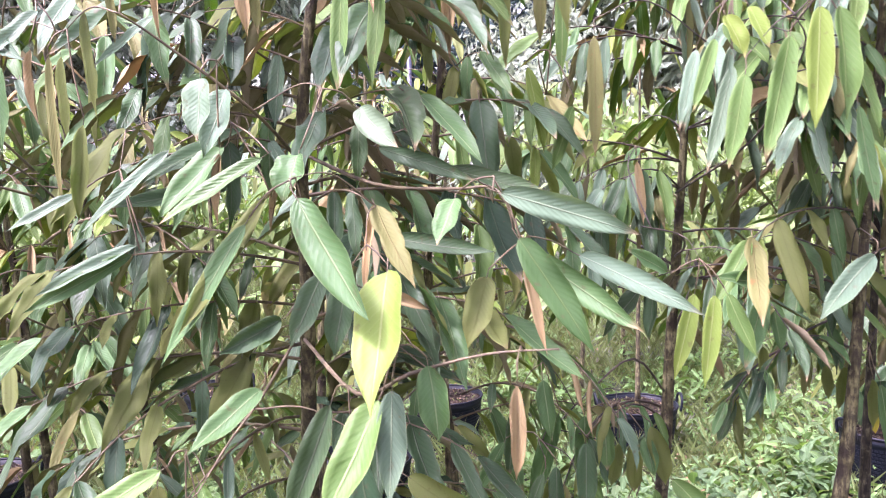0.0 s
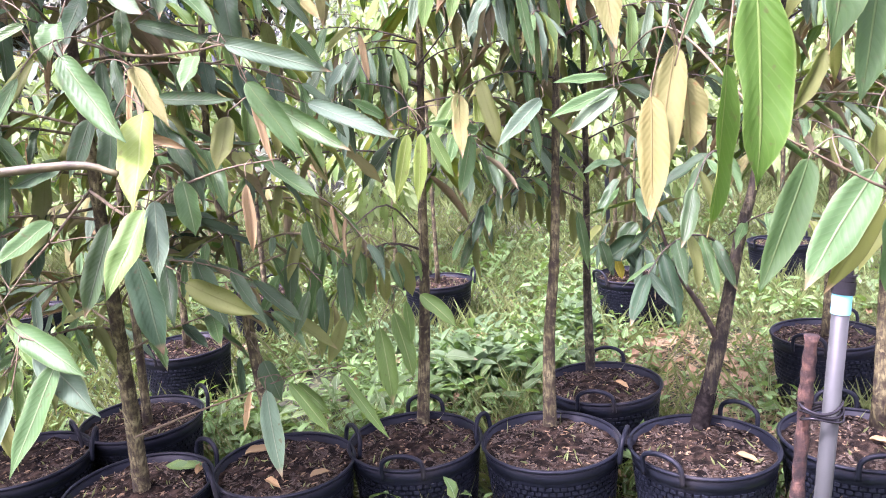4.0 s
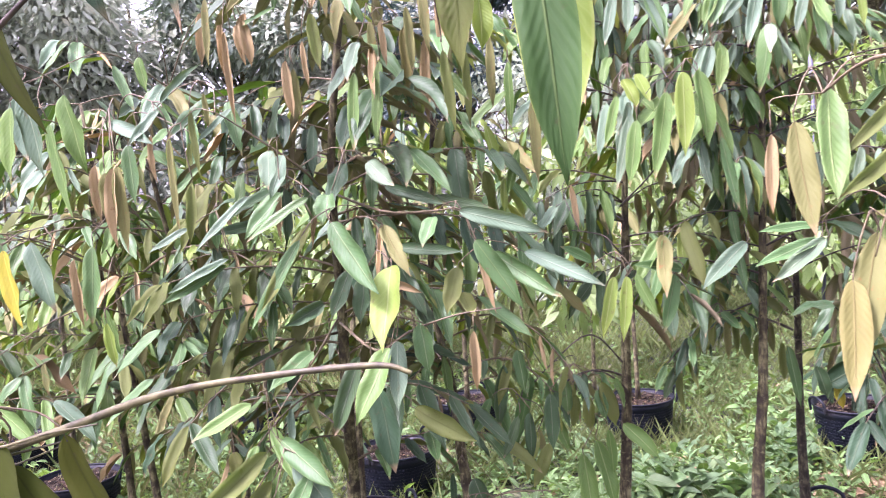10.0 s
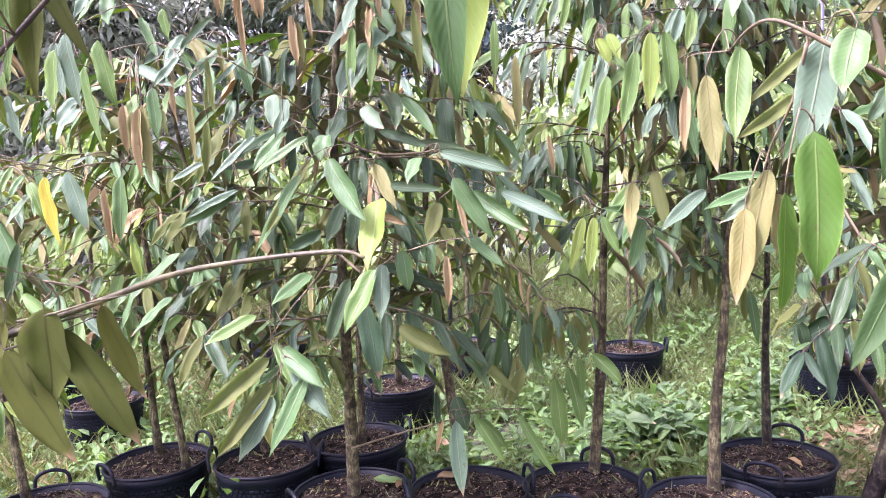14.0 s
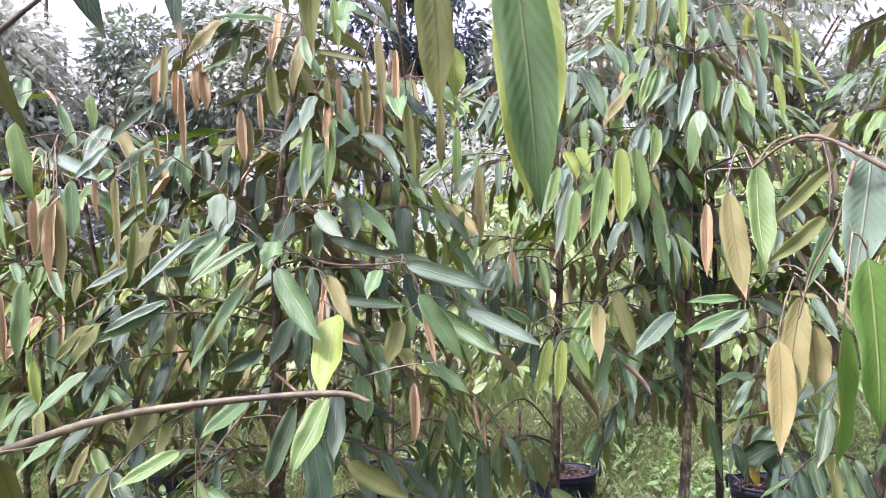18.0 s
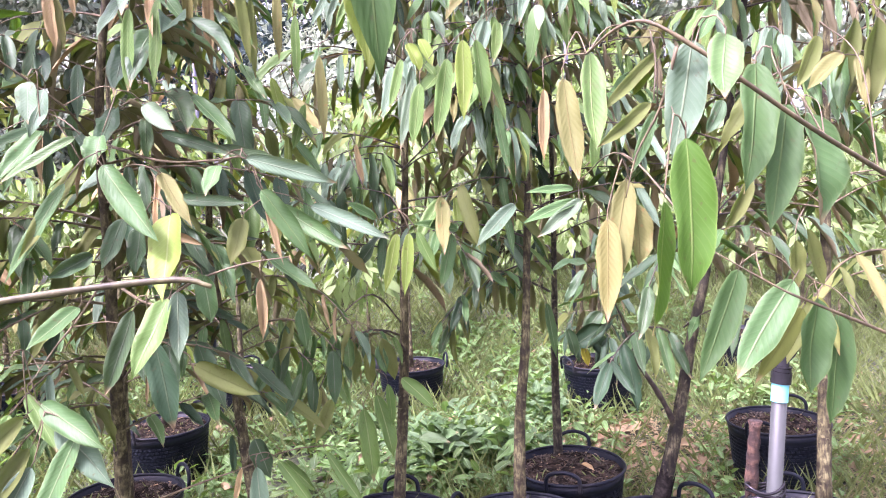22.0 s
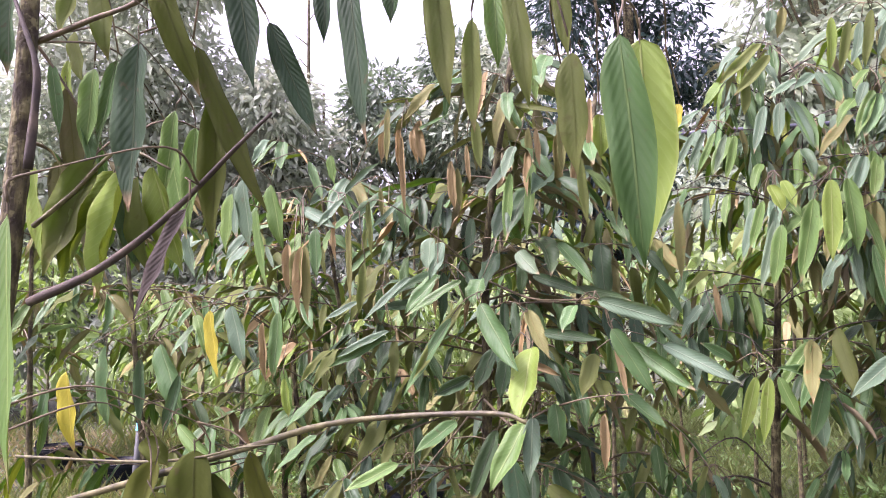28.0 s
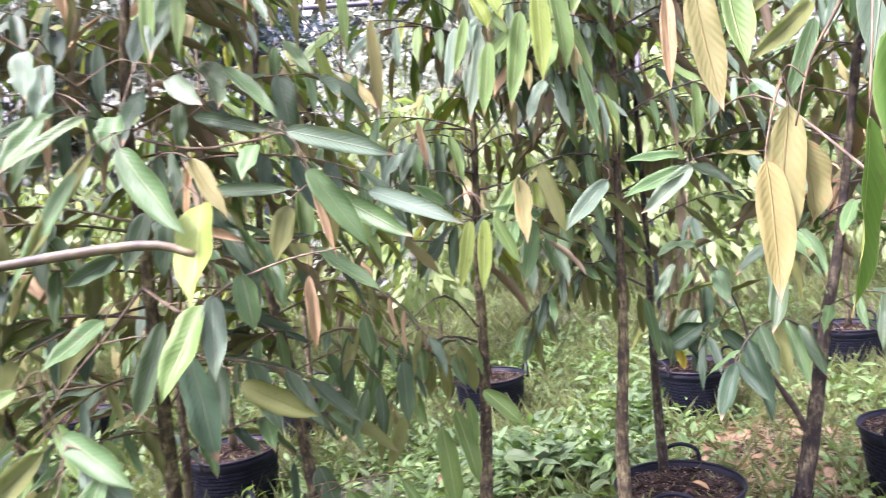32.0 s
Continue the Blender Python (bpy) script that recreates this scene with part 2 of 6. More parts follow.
CROWN_BLUE = leaf_material("crown_deep_green", (0.028, 0.058, 0.062), (0.1, 0.16, 0.13), 0.5, 0.38, 0.12, (0.1, 0.2, 0.08), single=False)
# Far crowns: the haze of the air is painted into these three leaf colours.
CROWN_HAZE_DULL = leaf_material("crown_dark_green", (0.20, 0.26, 0.20), (0.1, 0.16, 0.1), 0.5, 0.4, 0.15, (0.15, 0.28, 0.06), single=False)
CROWN_HAZE_PALE = leaf_material("crown_misty_green", (0.36, 0.42, 0.33), (0.4, 0.46, 0.36), 0.35, 0.6, 0.35, (0.55, 0.62, 0.42), single=False)
CROWN_HAZE_GREY = leaf_material("crown_grey_green", (0.29, 0.36, 0.27), (0.3, 0.4, 0.3), 0.35, 0.45, 0.35, (0.5, 0.6, 0.35), single=False)
GRASS = leaf_material("grass_blade", (0.085, 0.126, 0.040), (0.32, 0.36, 0.20), 0.88, 0.38, 0.22, (0.42, 0.48, 0.08), single=False, gain=2.5)
STRAW = leaf_material("dry_grass", (0.25, 0.22, 0.105), (0.5, 0.4, 0.25), 0.4, 0.7, 0.15, (0.5, 0.4, 0.2), single=False)
WEED = leaf_material("weed_leaf", (0.085, 0.165, 0.05), (0.30, 0.40, 0.22), 0.8, 0.42, 0.25, (0.3, 0.55, 0.05), single=False, gain=2.2)
WEED_DARK = leaf_material("dark_weed_leaf", (0.08, 0.15, 0.06), (0.16, 0.26, 0.12), 0.7, 0.45, 0.25, (0.2, 0.42, 0.04), single=False)
LITTER = leaf_material("litter_leaf", (0.21, 0.155, 0.085), (0.3, 0.2, 0.1), 0.5, 0.7, 0.1, (0.4, 0.3, 0.1), single=False)
CRUMB = leaf_material("soil_crumb", (0.055, 0.045, 0.032), (0.2, 0.15, 0.1), 0.8, 0.8, 0.02, (0.2, 0.15, 0.1), single=False)
BARK = bark_material("bark", (0.030, 0.024, 0.016), (0.098, 0.088, 0.040), (0.23, 0.215, 0.105))
BARK_DARK = bark_material("dark_bark", (0.013, 0.011, 0.009), (0.044, 0.040, 0.022), (0.125, 0.115, 0.062))
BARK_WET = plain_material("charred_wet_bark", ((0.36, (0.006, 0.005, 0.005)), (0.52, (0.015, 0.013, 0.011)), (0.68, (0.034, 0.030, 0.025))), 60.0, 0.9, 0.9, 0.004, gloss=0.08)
TWIG = plain_material("twig_bark", ((0.3, (0.06, 0.048, 0.026)), (0.55, (0.135, 0.105, 0.052)), (0.75, (0.26, 0.21, 0.105))), 40.0, 0.7, 0.4, 0.002)
TWIG_DARK = plain_material("dark_twig_bark", ((0.3, (0.022, 0.017, 0.013)), (0.55, (0.065, 0.05, 0.034)), (0.75, (0.15, 0.12, 0.08))), 40.0, 0.75, 0.4, 0.002)
STALK = plain_material("yellow_stalk", ((0.36, (0.036, 0.032, 0.014)), (0.52, (0.105, 0.098, 0.038)), (0.68, (0.215, 0.20, 0.085))), 35.0, 0.6, 0.4, 0.002)
POT = plain_material("black_plastic", ((0.35, (0.005, 0.007, 0.011)), (0.6, (0.010, 0.013, 0.019)), (0.8, (0.045, 0.042, 0.038))), 9.0, 0.5, 0.25, 0.002, gloss=0.16)
SOIL = plain_material("potting_soil", ((0.38, (0.006, 0.005, 0.004)), (0.5, (0.024, 0.017, 0.011)), (0.66, (0.085, 0.06, 0.04))), 34.0, 0.95, 1.0, 0.02, fine_scale=260.0, gloss=0.1)
PIPE = plain_material("grey_pvc", ((0.3, (0.042, 0.048, 0.045)), (0.6, (0.060, 0.068, 0.063)), (0.8, (0.050, 0.050, 0.040))), 8.0, 0.5, 0.1, 0.001, gloss=0.3)
TAPE = plain_material("cyan_tape", ((0.3, (0.16, 0.58, 0.66)), (0.6, (0.22, 0.68, 0.74)), (0.9, (0.3, 0.72, 0.76))), 12.0, 0.62, 0.1, 0.001, gloss=0.15)
RUBBER = plain_material("black_fitting", ((0.3, (0.012, 0.012, 0.014)), (0.7, (0.03, 0.03, 0.033)), (0.9, (0.03, 0.03, 0.03))), 12.0, 0.25, 0.1, 0.001, gloss=0.22)
STAKE = plain_material("stake_wood", ((0.36, (0.009, 0.005, 0.004)), (0.5, (0.042, 0.022, 0.015)), (0.64, (0.13, 0.07, 0.045))), 34.0, 0.9, 0.9, 0.006)
RAIL = plain_material("slate_blue_metal", ((0.3, (0.035, 0.04, 0.06)), (0.6, (0.06, 0.065, 0.09)), (0.8, (0.12, 0.11, 0.11))), 9.0, 0.5, 0.2, 0.002)


def ground_material():
    m, nt, bsdf = material("ground_soil_and_moss")
    big = noise_tex(nt, 0.9, 5.0)
    fine = noise_tex(nt, 26.0, 8.0)
    # The darkest tones paint in shadow between the grass blades.
    grassy = ramp(nt, fine, (0.35, (0.012, 0.014, 0.008)), (0.52, (0.040, 0.052, 0.020)), (0.7, (0.105, 0.120, 0.050)))
    earth = ramp(nt, fine, (0.40, (0.016, 0.012, 0.008)), (0.5, (0.065, 0.048, 0.028)), (0.64, (0.15, 0.115, 0.062)))
    where = ramp(nt, big, (0.55, (0, 0, 0)), (0.68, (1, 1, 1)))
    wire(nt, blend(nt, where, grassy, earth), bsdf.inputs["Base Color"])
    bsdf.inputs["Roughness"].default_value = 0.95
    bump = node(nt, "ShaderNodeBump", Strength=0.8, Distance=0.03)
    wire(nt, fine, bump.inputs["Height"])
    wire(nt, bump.outputs[0], bsdf.inputs["Normal"])
    return m


GROUND = ground_material()


# ---- builders ----
def part(name, bm, mat, parent, label=""):
    """Links a bmesh as one mesh object under a thing or a part; its coordinates are the parent's."""
    me = bpy.data.meshes.new(name)
    bm.to_mesh(me)
    bm.free()
    return part_mesh(name, me, mat, parent, label)


def part_mesh(name, me, mat, parent, label=""):
    if mat is not None:
        me.materials.append(mat)
    for p in me.polygons:
        p.use_smooth = True
    ob = new(name, me)
    ob.parent = parent
    return tagged(ob, label)


def thing(name, at, label, category, group="", kind=""):
    ob = new(name)
    ob.location = at
    ob.empty_display_size = 0.1
    return tagged(ob, label, category, group, kind)


def curve_points(points, steps):
    """A smooth line through a few points."""
    pts = [Vector(p) for p in points]
    pts = [2 * pts[0] - pts[1]] + pts + [2 * pts[-1] - pts[-2]]
    out = []
    for i in range(1, len(pts) - 2):
        a, b, c, d = pts[i - 1:i + 3]
        for k in range(steps):
            t = k / steps
            out.append(0.5 * (2 * b + (c - a) * t + (2 * a - 5 * b + 4 * c - d) * t * t + (3 * b - a - 3 * c + d) * t ** 3))
    out.append(pts[-2])
    return out


def tube(bm, line, radii, sides=7, cap=True):
    """Sweeps a ring along a line; radii: one for each point."""
    rings = []
    side = Vector((1, 0, 0))
    for i, p in enumerate(line):
        way = (line[min(i + 1, len(line) - 1)] - line[max(i - 1, 0)]).normalized()
        side = (side - way * side.dot(way))
        if side.length < 1e-4:
            side = way.orthogonal()
        side.normalize()
        up = way.cross(side)
        rings.append([bm.verts.new(p + radii[i] * (math.cos(a) * side + math.sin(a) * up)) for a in (2 * math.pi * k / sides for k in range(sides))])
    for r0, r1 in zip(rings, rings[1:]):
        for k in range(sides):
            bm.faces.new((r0[k], r0[(k + 1) % sides], r1[(k + 1) % sides], r1[k]))
    if cap:
        bm.faces.new(rings[0][::-1])
        bm.faces.new(rings[-1])
    return bm


def lathe(bm, profile, sides=40):
    """Turns a profile of (radius, height) round the upright axis."""
    rings = [[bm.verts.new((r * math.cos(2 * math.pi * k / sides), r * math.sin(2 * math.pi * k / sides), z)) for k in range(sides)] for r, z in profile]
    for r0, r1 in zip(rings, rings[1:]):
        for k in range(sides):
            bm.faces.new((r0[k], r0[(k + 1) % sides], r1[(k + 1) % sides], r1[k]))
    return rings


def leaf_half_width(s, widest):
    """Half the blade's width at s of its length: strap-shaped, rounded at the base, with a drawn-out tip."""
    s = s ** (widest / 0.83)
    base, end = min(1.0, s / 0.32), min(1.0, (1 - s) / 0.5)
    return 0.48 * math.sin(math.pi / 2 * base) ** 0.44 * math.sin(math.pi / 2 * end) ** (0.58 + 0.65 * (1 - end))


# curl, fold, wave of the margin, sideways bow, twist, where it is widest
LEAF_SHAPES = [(0.10, 0.42, 0.04, 0.02, 0.2, 0.80), (0.26, 0.58, 0.06, 0.05, -0.4, 0.86), (0.18, 0.30, 0.07, -0.12, 0.5, 0.76), (0.06, 0.78, 0.05, 0.05, -0.25, 0.90),
               (0.36, 0.45, 0.08, -0.08, 0.8, 0.82), (0.22, 0.85, 0.06, 0.14, -0.7, 0.84), (-0.10, 0.50, 0.05, -0.04, 0.4, 0.88), (0.42, 0.35, 0.10, 0.06, -0.9, 0.78)]
leaf_meshes = {}


def leaf_mesh(shape, kind, coarse=False, held=False):
    """A blade of length 1 along x and width 1 along y, of two skins, folded at the midrib, with a stalk. held: bowed between base and tip, not drooping past the tip."""
    if (shape, kind, coarse, held) in leaf_meshes:
        return leaf_meshes[shape, kind, coarse, held]
    curl, fold, wave, sway, twist, widest = LEAF_SHAPES[shape]
    if kind == "dry":
        fold, curl = 1.1, 0.1
    bm = bmesh.new()
    uvs = bm.loops.layers.uv.new("UVMap")
    n, cols = (7, (-1.0, 0.0, 1.0)) if coarse else (15, (-1.0, -0.55, 0.0, 0.55, 1.0))
    skins = []
    for skin in (0, 1):
        grid = []
        for i in range(n + 1):
            s = (i / n) ** 1.15
            w = max(leaf_half_width(min(max(s, 0.001), 0.999), widest), 0.006)
            row = []
            for u in cols:
                y = u * w * (1 + 0.06 * math.sin(s * 11 + 2 * u + shape))
                if abs(u) > 0.9 and shape in (2, 5, 7):
                    y *= 1 - (0.3 if u > 0 else 0.18) * math.exp(-((s - (0.55 if u > 0 else 0.33) - 0.03 * shape) / 0.045) ** 2)
                z = fold * abs(u) * w + wave * abs(u) ** 1.5 * math.sin(s * 15 + u * 1.7 + shape * 1.3) + wave * 0.5 * u * math.sin(s * 8 + shape)
                z -= 0.014 * skin * (1 - 0.7 * abs(u))
                turn = twist * (s - 0.3)
                y, z = y * math.cos(turn) - z * math.sin(turn), y * math.sin(turn) + z * math.cos(turn)
                z += wave * 0.5 * math.sin(s * 9 + shape) - (2.8 * curl * s * s if not held else 1.6 * curl * s * (s - 1))
                row.append((bm.verts.new((s, y + sway * math.sin(s * 3.1), z)), (u * 0.5 + 0.5, s)))
            grid.append(row)
        skins.append(grid)
        for i in range(n):
            for k in range(len(cols) - 1):
                c00, c10, c11, c01 = grid[i][k], grid[i + 1][k], grid[i + 1][k + 1], grid[i][k + 1]
                for tri in ((c00, c10, c11), (c00, c11, c01)):
                    tri = tri if skin else tri[::-1]
                    face = bm.faces.new([v for v, _ in tri])
                    face.material_index = skin
                    for loop, (_, uv) in zip(face.loops, tri):
                        loop[uvs].uv = uv
    top, low = skins
    for k in (0, len(cols) - 1):
        for i in range(n):
            face = bm.faces.new((top[i][k][0], top[i + 1][k][0], low[i + 1][k][0], low[i][k][0]))
            face.material_index = 0
    first = len(bm.faces)
    tube(bm, [Vector((-0.10, 0, 0.05)), Vector((-0.04, 0, 0.01)), Vector((0.03, 0, -0.01))], [0.018, 0.02, 0.016], 4)
    bm.faces.ensure_lookup_table()
    for face in bm.faces[first:]:
        face.material_index = 2
    me = bpy.data.meshes.new("leaf")
    bm.to_mesh(me)
    bm.free()
    for p in me.polygons:
        p.use_smooth = True
    for mat in (TOPS[kind], UNDERS[kind], TWIG):
        me.materials.append(mat)
    leaf_meshes[shape, kind, coarse, held] = me
    return me


chance = random.Random(7)
limb_points = {}
twig_bark = {}
leaf_stalks = {}


def leaf(tree, base, tip, width, kind, face=None, under=None, into=None):
    """A leaf of a tree from its stalk to its tip, in the world's metres. face: the way its upper side looks."""
    base, tip = Vector(base), Vector(tip)
    x = tip - base
    if face is None:
        width *= 0.80
        base = base - x * 0.02
        x = tip + x * 0.02 - base
        if x.length > 0.235:
            base = base + x - x.normalized() * 0.225
            x = x.normalized() * 0.225
        leaf_stalks.setdefault(tree.name, []).append(base - x.normalized() * 0.012)
    length = x.length
    x.normalize()
    n = Vector(face) if face else Vector((chance.uniform(-0.28, 0.28), -1.0, 0.35 + chance.uniform(-0.2, 0.3)))
    if face is None and kind == "olive":
        n = Vector((n.x, -0.9, 0.2))
    y = n.cross(x)
    if y.length < 1e-3:
        y = x.orthogonal()
    y.normalize()
    z = x.cross(y)
    shape = chance.choice((0, 0, 3, 6, 6, 1)) if face is None else chance.randrange(8)
    m = Matrix((x * length, y * width, z * width)).transposed().to_4x4()
    m.translation = base - tree.location
    if into is not None:
        into.append((m, shape, kind))
        return None
    ob = new("leaf", leaf_mesh(shape, kind, False, face is None))
    ob.parent = under or tree
    ob.matrix_basis = m
    return ob


def leaf_spray(leaves, under):
    """The leaves of one far-off twig, joined."""
    verts, faces, slots, uvs, mats = [], [], [], [], []
    for m, shape, kind in leaves:
        me = leaf_mesh(shape, kind, True)
        start = len(verts)
        verts += [m @ v.co for v in me.vertices]
        layer = me.uv_layers[0].data
        for p in me.polygons:
            faces.append([start + i for i in p.vertices])
            mat = me.materials[p.material_index]
            if mat not in mats:
                mats.append(mat)
            slots.append(mats.index(mat))
            for i in p.loop_indices:
                uvs.extend(layer[i].uv)
    me = bpy.data.meshes.new("leaf_spray")
    me.from_pydata(verts, [], faces)
    me.uv_layers.new(name="UVMap").data.foreach_set("uv", uvs)
    for mat in mats:
        me.materials.append(mat)
    me.polygons.foreach_set("material_index", slots)
    return part_mesh("leaf_spray", me, None, under)


def branch(tree, points, thick, mat=None):
    """A tapering limb of a tree through points in the world's metres."""
    line = curve_points([Vector(p) - tree.location for p in points], 4)
    n = len(line) - 1
    jit = random.Random(round(line[0].x * 1000))
    limb_points.setdefault(tree.name, []).extend(p + tree.location for p in line[2:])
    bm = tube(bmesh.new(), line, [thick * (1 - 0.65 * i / n) * jit.uniform(0.9, 1.15) for i in range(n + 1)], 6)
    return part("branch", bm, mat or twig_bark.get(tree.name, TWIG), tree)


def trunk(tree, points, thick, thin, bark=None):
    line = curve_points([Vector(p) - tree.location for p in points], 14)
    n = len(line) - 1
    jit = random.Random(round(points[0][0] * 1000))
    radii = [(thick + (thin - thick) * (i / n) ** 0.8) * jit.uniform(0.98, 1.03) * (1.12 if jit.random() < 0.06 else 1) for i in range(n + 1)]
    radii[0] *= 1.25
    limb_points.setdefault(tree.name, []).extend(p + tree.location for p in line[n // 3:])
    return part("trunk", tube(bmesh.new(), line, radii, 12), bark or BARK, tree)


def carry_leaves(tree, near=0.13):
    """Twigs that carry a tree's single leaves: one to each group of stalks, from the nearest limb or the stem."""
    rng = random.Random(len(tree.name))
    rest = sorted(leaf_stalks.get(tree.name, []), key=lambda p: (p.z, p.x))
    holds = list(limb_points[tree.name])
    while rest:
        first = rest.pop()
        group = [first] + [p for p in rest if (p - first).length < near]
        rest = [p for p in rest if (p - first).length >= near]
        middle = sum(group, Vector()) / len(group)
        top = Vector((middle.x, middle.y, max(p.z for p in group) + 0.02))
        hold = min(holds, key=lambda q: (q - top).length + (0.4 if q.z > top.z + 0.1 else 0))
        reach = top - hold
        bow = Vector((rng.uniform(-0.03, 0.03), rng.uniform(-0.03, 0.03), 0.16 * reach.length))
        line = curve_points([hold - tree.location, hold + reach * 0.5 + bow - tree.location, top - tree.location], 6)
        thick = 0.0012 + 0.0024 * min(reach.length, 0.6)
        bm = tube(bmesh.new(), line, [thick * (1 - 0.6 * i / (len(line) - 1)) for i in range(len(line))], 6)
        twig = part("twig", bm, twig_bark.get(tree.name, TWIG), tree)
        for p in group:
            side = curve_points([line[-2], (line[-1] + p - tree.location) / 2 + Vector((0, 0, 0.008)), p - tree.location], 3)
            part("leaf_stalk", tube(bmesh.new(), side, [0.0014] * len(side), 5), TWIG, twig)


KINDS_OLIVE = ("olive", "olive", "green", "khaki", "dark")
KINDS_DARK = ("dark", "deep", "dark", "green", "deep", "dark", "olive", "green")
KINDS_TOP = ("dark", "green", "dry", "khaki", "pale", "olive", "dry", "green", "dark", "khaki")
KINDS_CURTAIN = ("pale", "fresh", "green", "pale", "pale", "green", "fresh", "dark", "khaki")
KINDS_SHADE = ("dark", "green", "deep", "pale", "green", "dark", "olive", "fresh")
KINDS_MIX = ("green", "green", "fresh", "olive", "pale", "dark", "khaki", "green", "olive", "fresh", "dark", "dry")
KINDS_LIGHT = ("fresh", "pale", "green", "olive", "khaki", "fresh", "green", "olive", "dry", "lime")


def twig_with_leaves(tree, rng, start, way, length, kinds, droop, spacing, size, hang=(0.15, 1.2), mat=None, joined=False, flat=False):
    """A drooping side branch with leaves hanging left and right of it."""
    steps = 6
    pts = [Vector(start)]
    d = Vector(way).normalized()
    for i in range(steps):
        d = (d + Vector((rng.uniform(-0.08, 0.08), rng.uniform(-0.08, 0.08), -droop * (0.4 + i / steps)))).normalized()
        pts.append(pts[-1] + d * length / steps)
    limb = branch(tree, pts, 0.0016 + 0.0042 * length, mat)
    into = [] if joined else None
    line = curve_points(pts, 4)
    total = length
    at = 0.22 * total
    flip = rng.choice((-1, 1))
    count = 0
    while at < total:
        f = at / total * (len(line) - 1)
        i = min(int(f), len(line) - 2)
        p = line[i].lerp(line[i + 1], f - i)
        along = (line[i + 1] - line[i]).normalized()
        out = along.cross(Vector((0, 0, 1)))
        if out.length < 0.05:
            out = Vector((1, 0, 0))
        out.normalize()
        fall = rng.uniform(*hang)
        way2 = (along * rng.uniform(0.25, 0.75) + out * flip * rng.uniform(0.3, 0.75) + Vector((0, 0, -fall))).normalized()
        ln = size * rng.uniform(0.6, 1.25)
        face = Vector((0, 0, 0.7)) + out * flip * 0.7 + along * 0.8 + Vector((rng.uniform(-0.5, 0.5), rng.uniform(-0.5, 0.5), 0))
        if flat:
            face = Vector((rng.uniform(-0.3, 0.3), rng.uniform(-0.45, 0.15), 1))
        kind = rng.choice(kinds)
        leaf(tree, p, p + way2 * ln, ln * rng.uniform(0.165, 0.245) * (0.5 if kind == "dry" else 1.28 if flat else 1), kind, face, limb, into)
        at += spacing * rng.uniform(0.8, 1.25)
        flip = -flip
        count += 1
    end = line[-1]
    ln = size * rng.uniform(0.8, 1.1)
    along = (line[-1] - line[-2]).normalized()
    leaf(tree, end, end + (along + Vector((0, 0, -0.5))).normalized() * ln, ln * 0.25, rng.choice(kinds), Vector((0.1, -0.5, 1)), limb, into)
    if joined:
        leaf_spray(into, limb)


def crown_of_branches(tree, seed, axis, low, high, count, reach, kinds, keep=lambda a: True, spacing=0.045, size=0.18, droop=0.14, hang=(0.15, 1.2), joined=False, flat=False):
    """Side branches up a stem. axis: the stem's points from foot to tip; low, high: heights of the lowest and highest branch."""
    rng = random.Random(seed)
    turn = rng.uniform(0, 6.28)
    line = curve_points(axis, 8)
    made = 0
    while made < count:
        turn += 2.4 + rng.uniform(-0.3, 0.3)
        if not keep(turn % (2 * math.pi)):
            turn += 0.7
            if not keep(turn % (2 * math.pi)):
                continue
        z = low + (high - low) * (made + 0.5) / count
        p = min(line, key=lambda q: abs(q.z - z))
        lift = rng.uniform(0.15, 0.6)
        ln = reach * rng.uniform(0.7, 1.15) * (1.0 - 0.45 * made / count)
        twig_with_leaves(tree, rng, p, (math.cos(turn), math.sin(turn), lift), ln, kinds, droop, spacing, size, hang, None, joined, flat)
        made += 1


stem_of = {}


def sapling(label, foot, top, thick, seed, branches, low, reach, kinds, bends=(), keep=lambda a: True, group="potted saplings", bark=None, **more):
    """A young tree standing in a pot's soil: stem, side branches, leaves."""
    tree = thing("sapling", foot, label, "tree", group)
    axis = [Vector(foot) + Vector((0, 0, -0.03)), *map(Vector, bends), Vector(top)]
    stem_of[tree.name] = axis
    if bark:
        twig_bark[tree.name] = TWIG_DARK
    trunk(tree, axis, thick, thick * 0.32, bark)
    if branches:
        crown_of_branches(tree, seed, axis, low, top[2] - 0.02, branches, reach, kinds, keep, **more)
    return tree


def away(turn):
    """True for the directions that do not lean towards the path."""
    return not (3.9 < turn < 5.5)


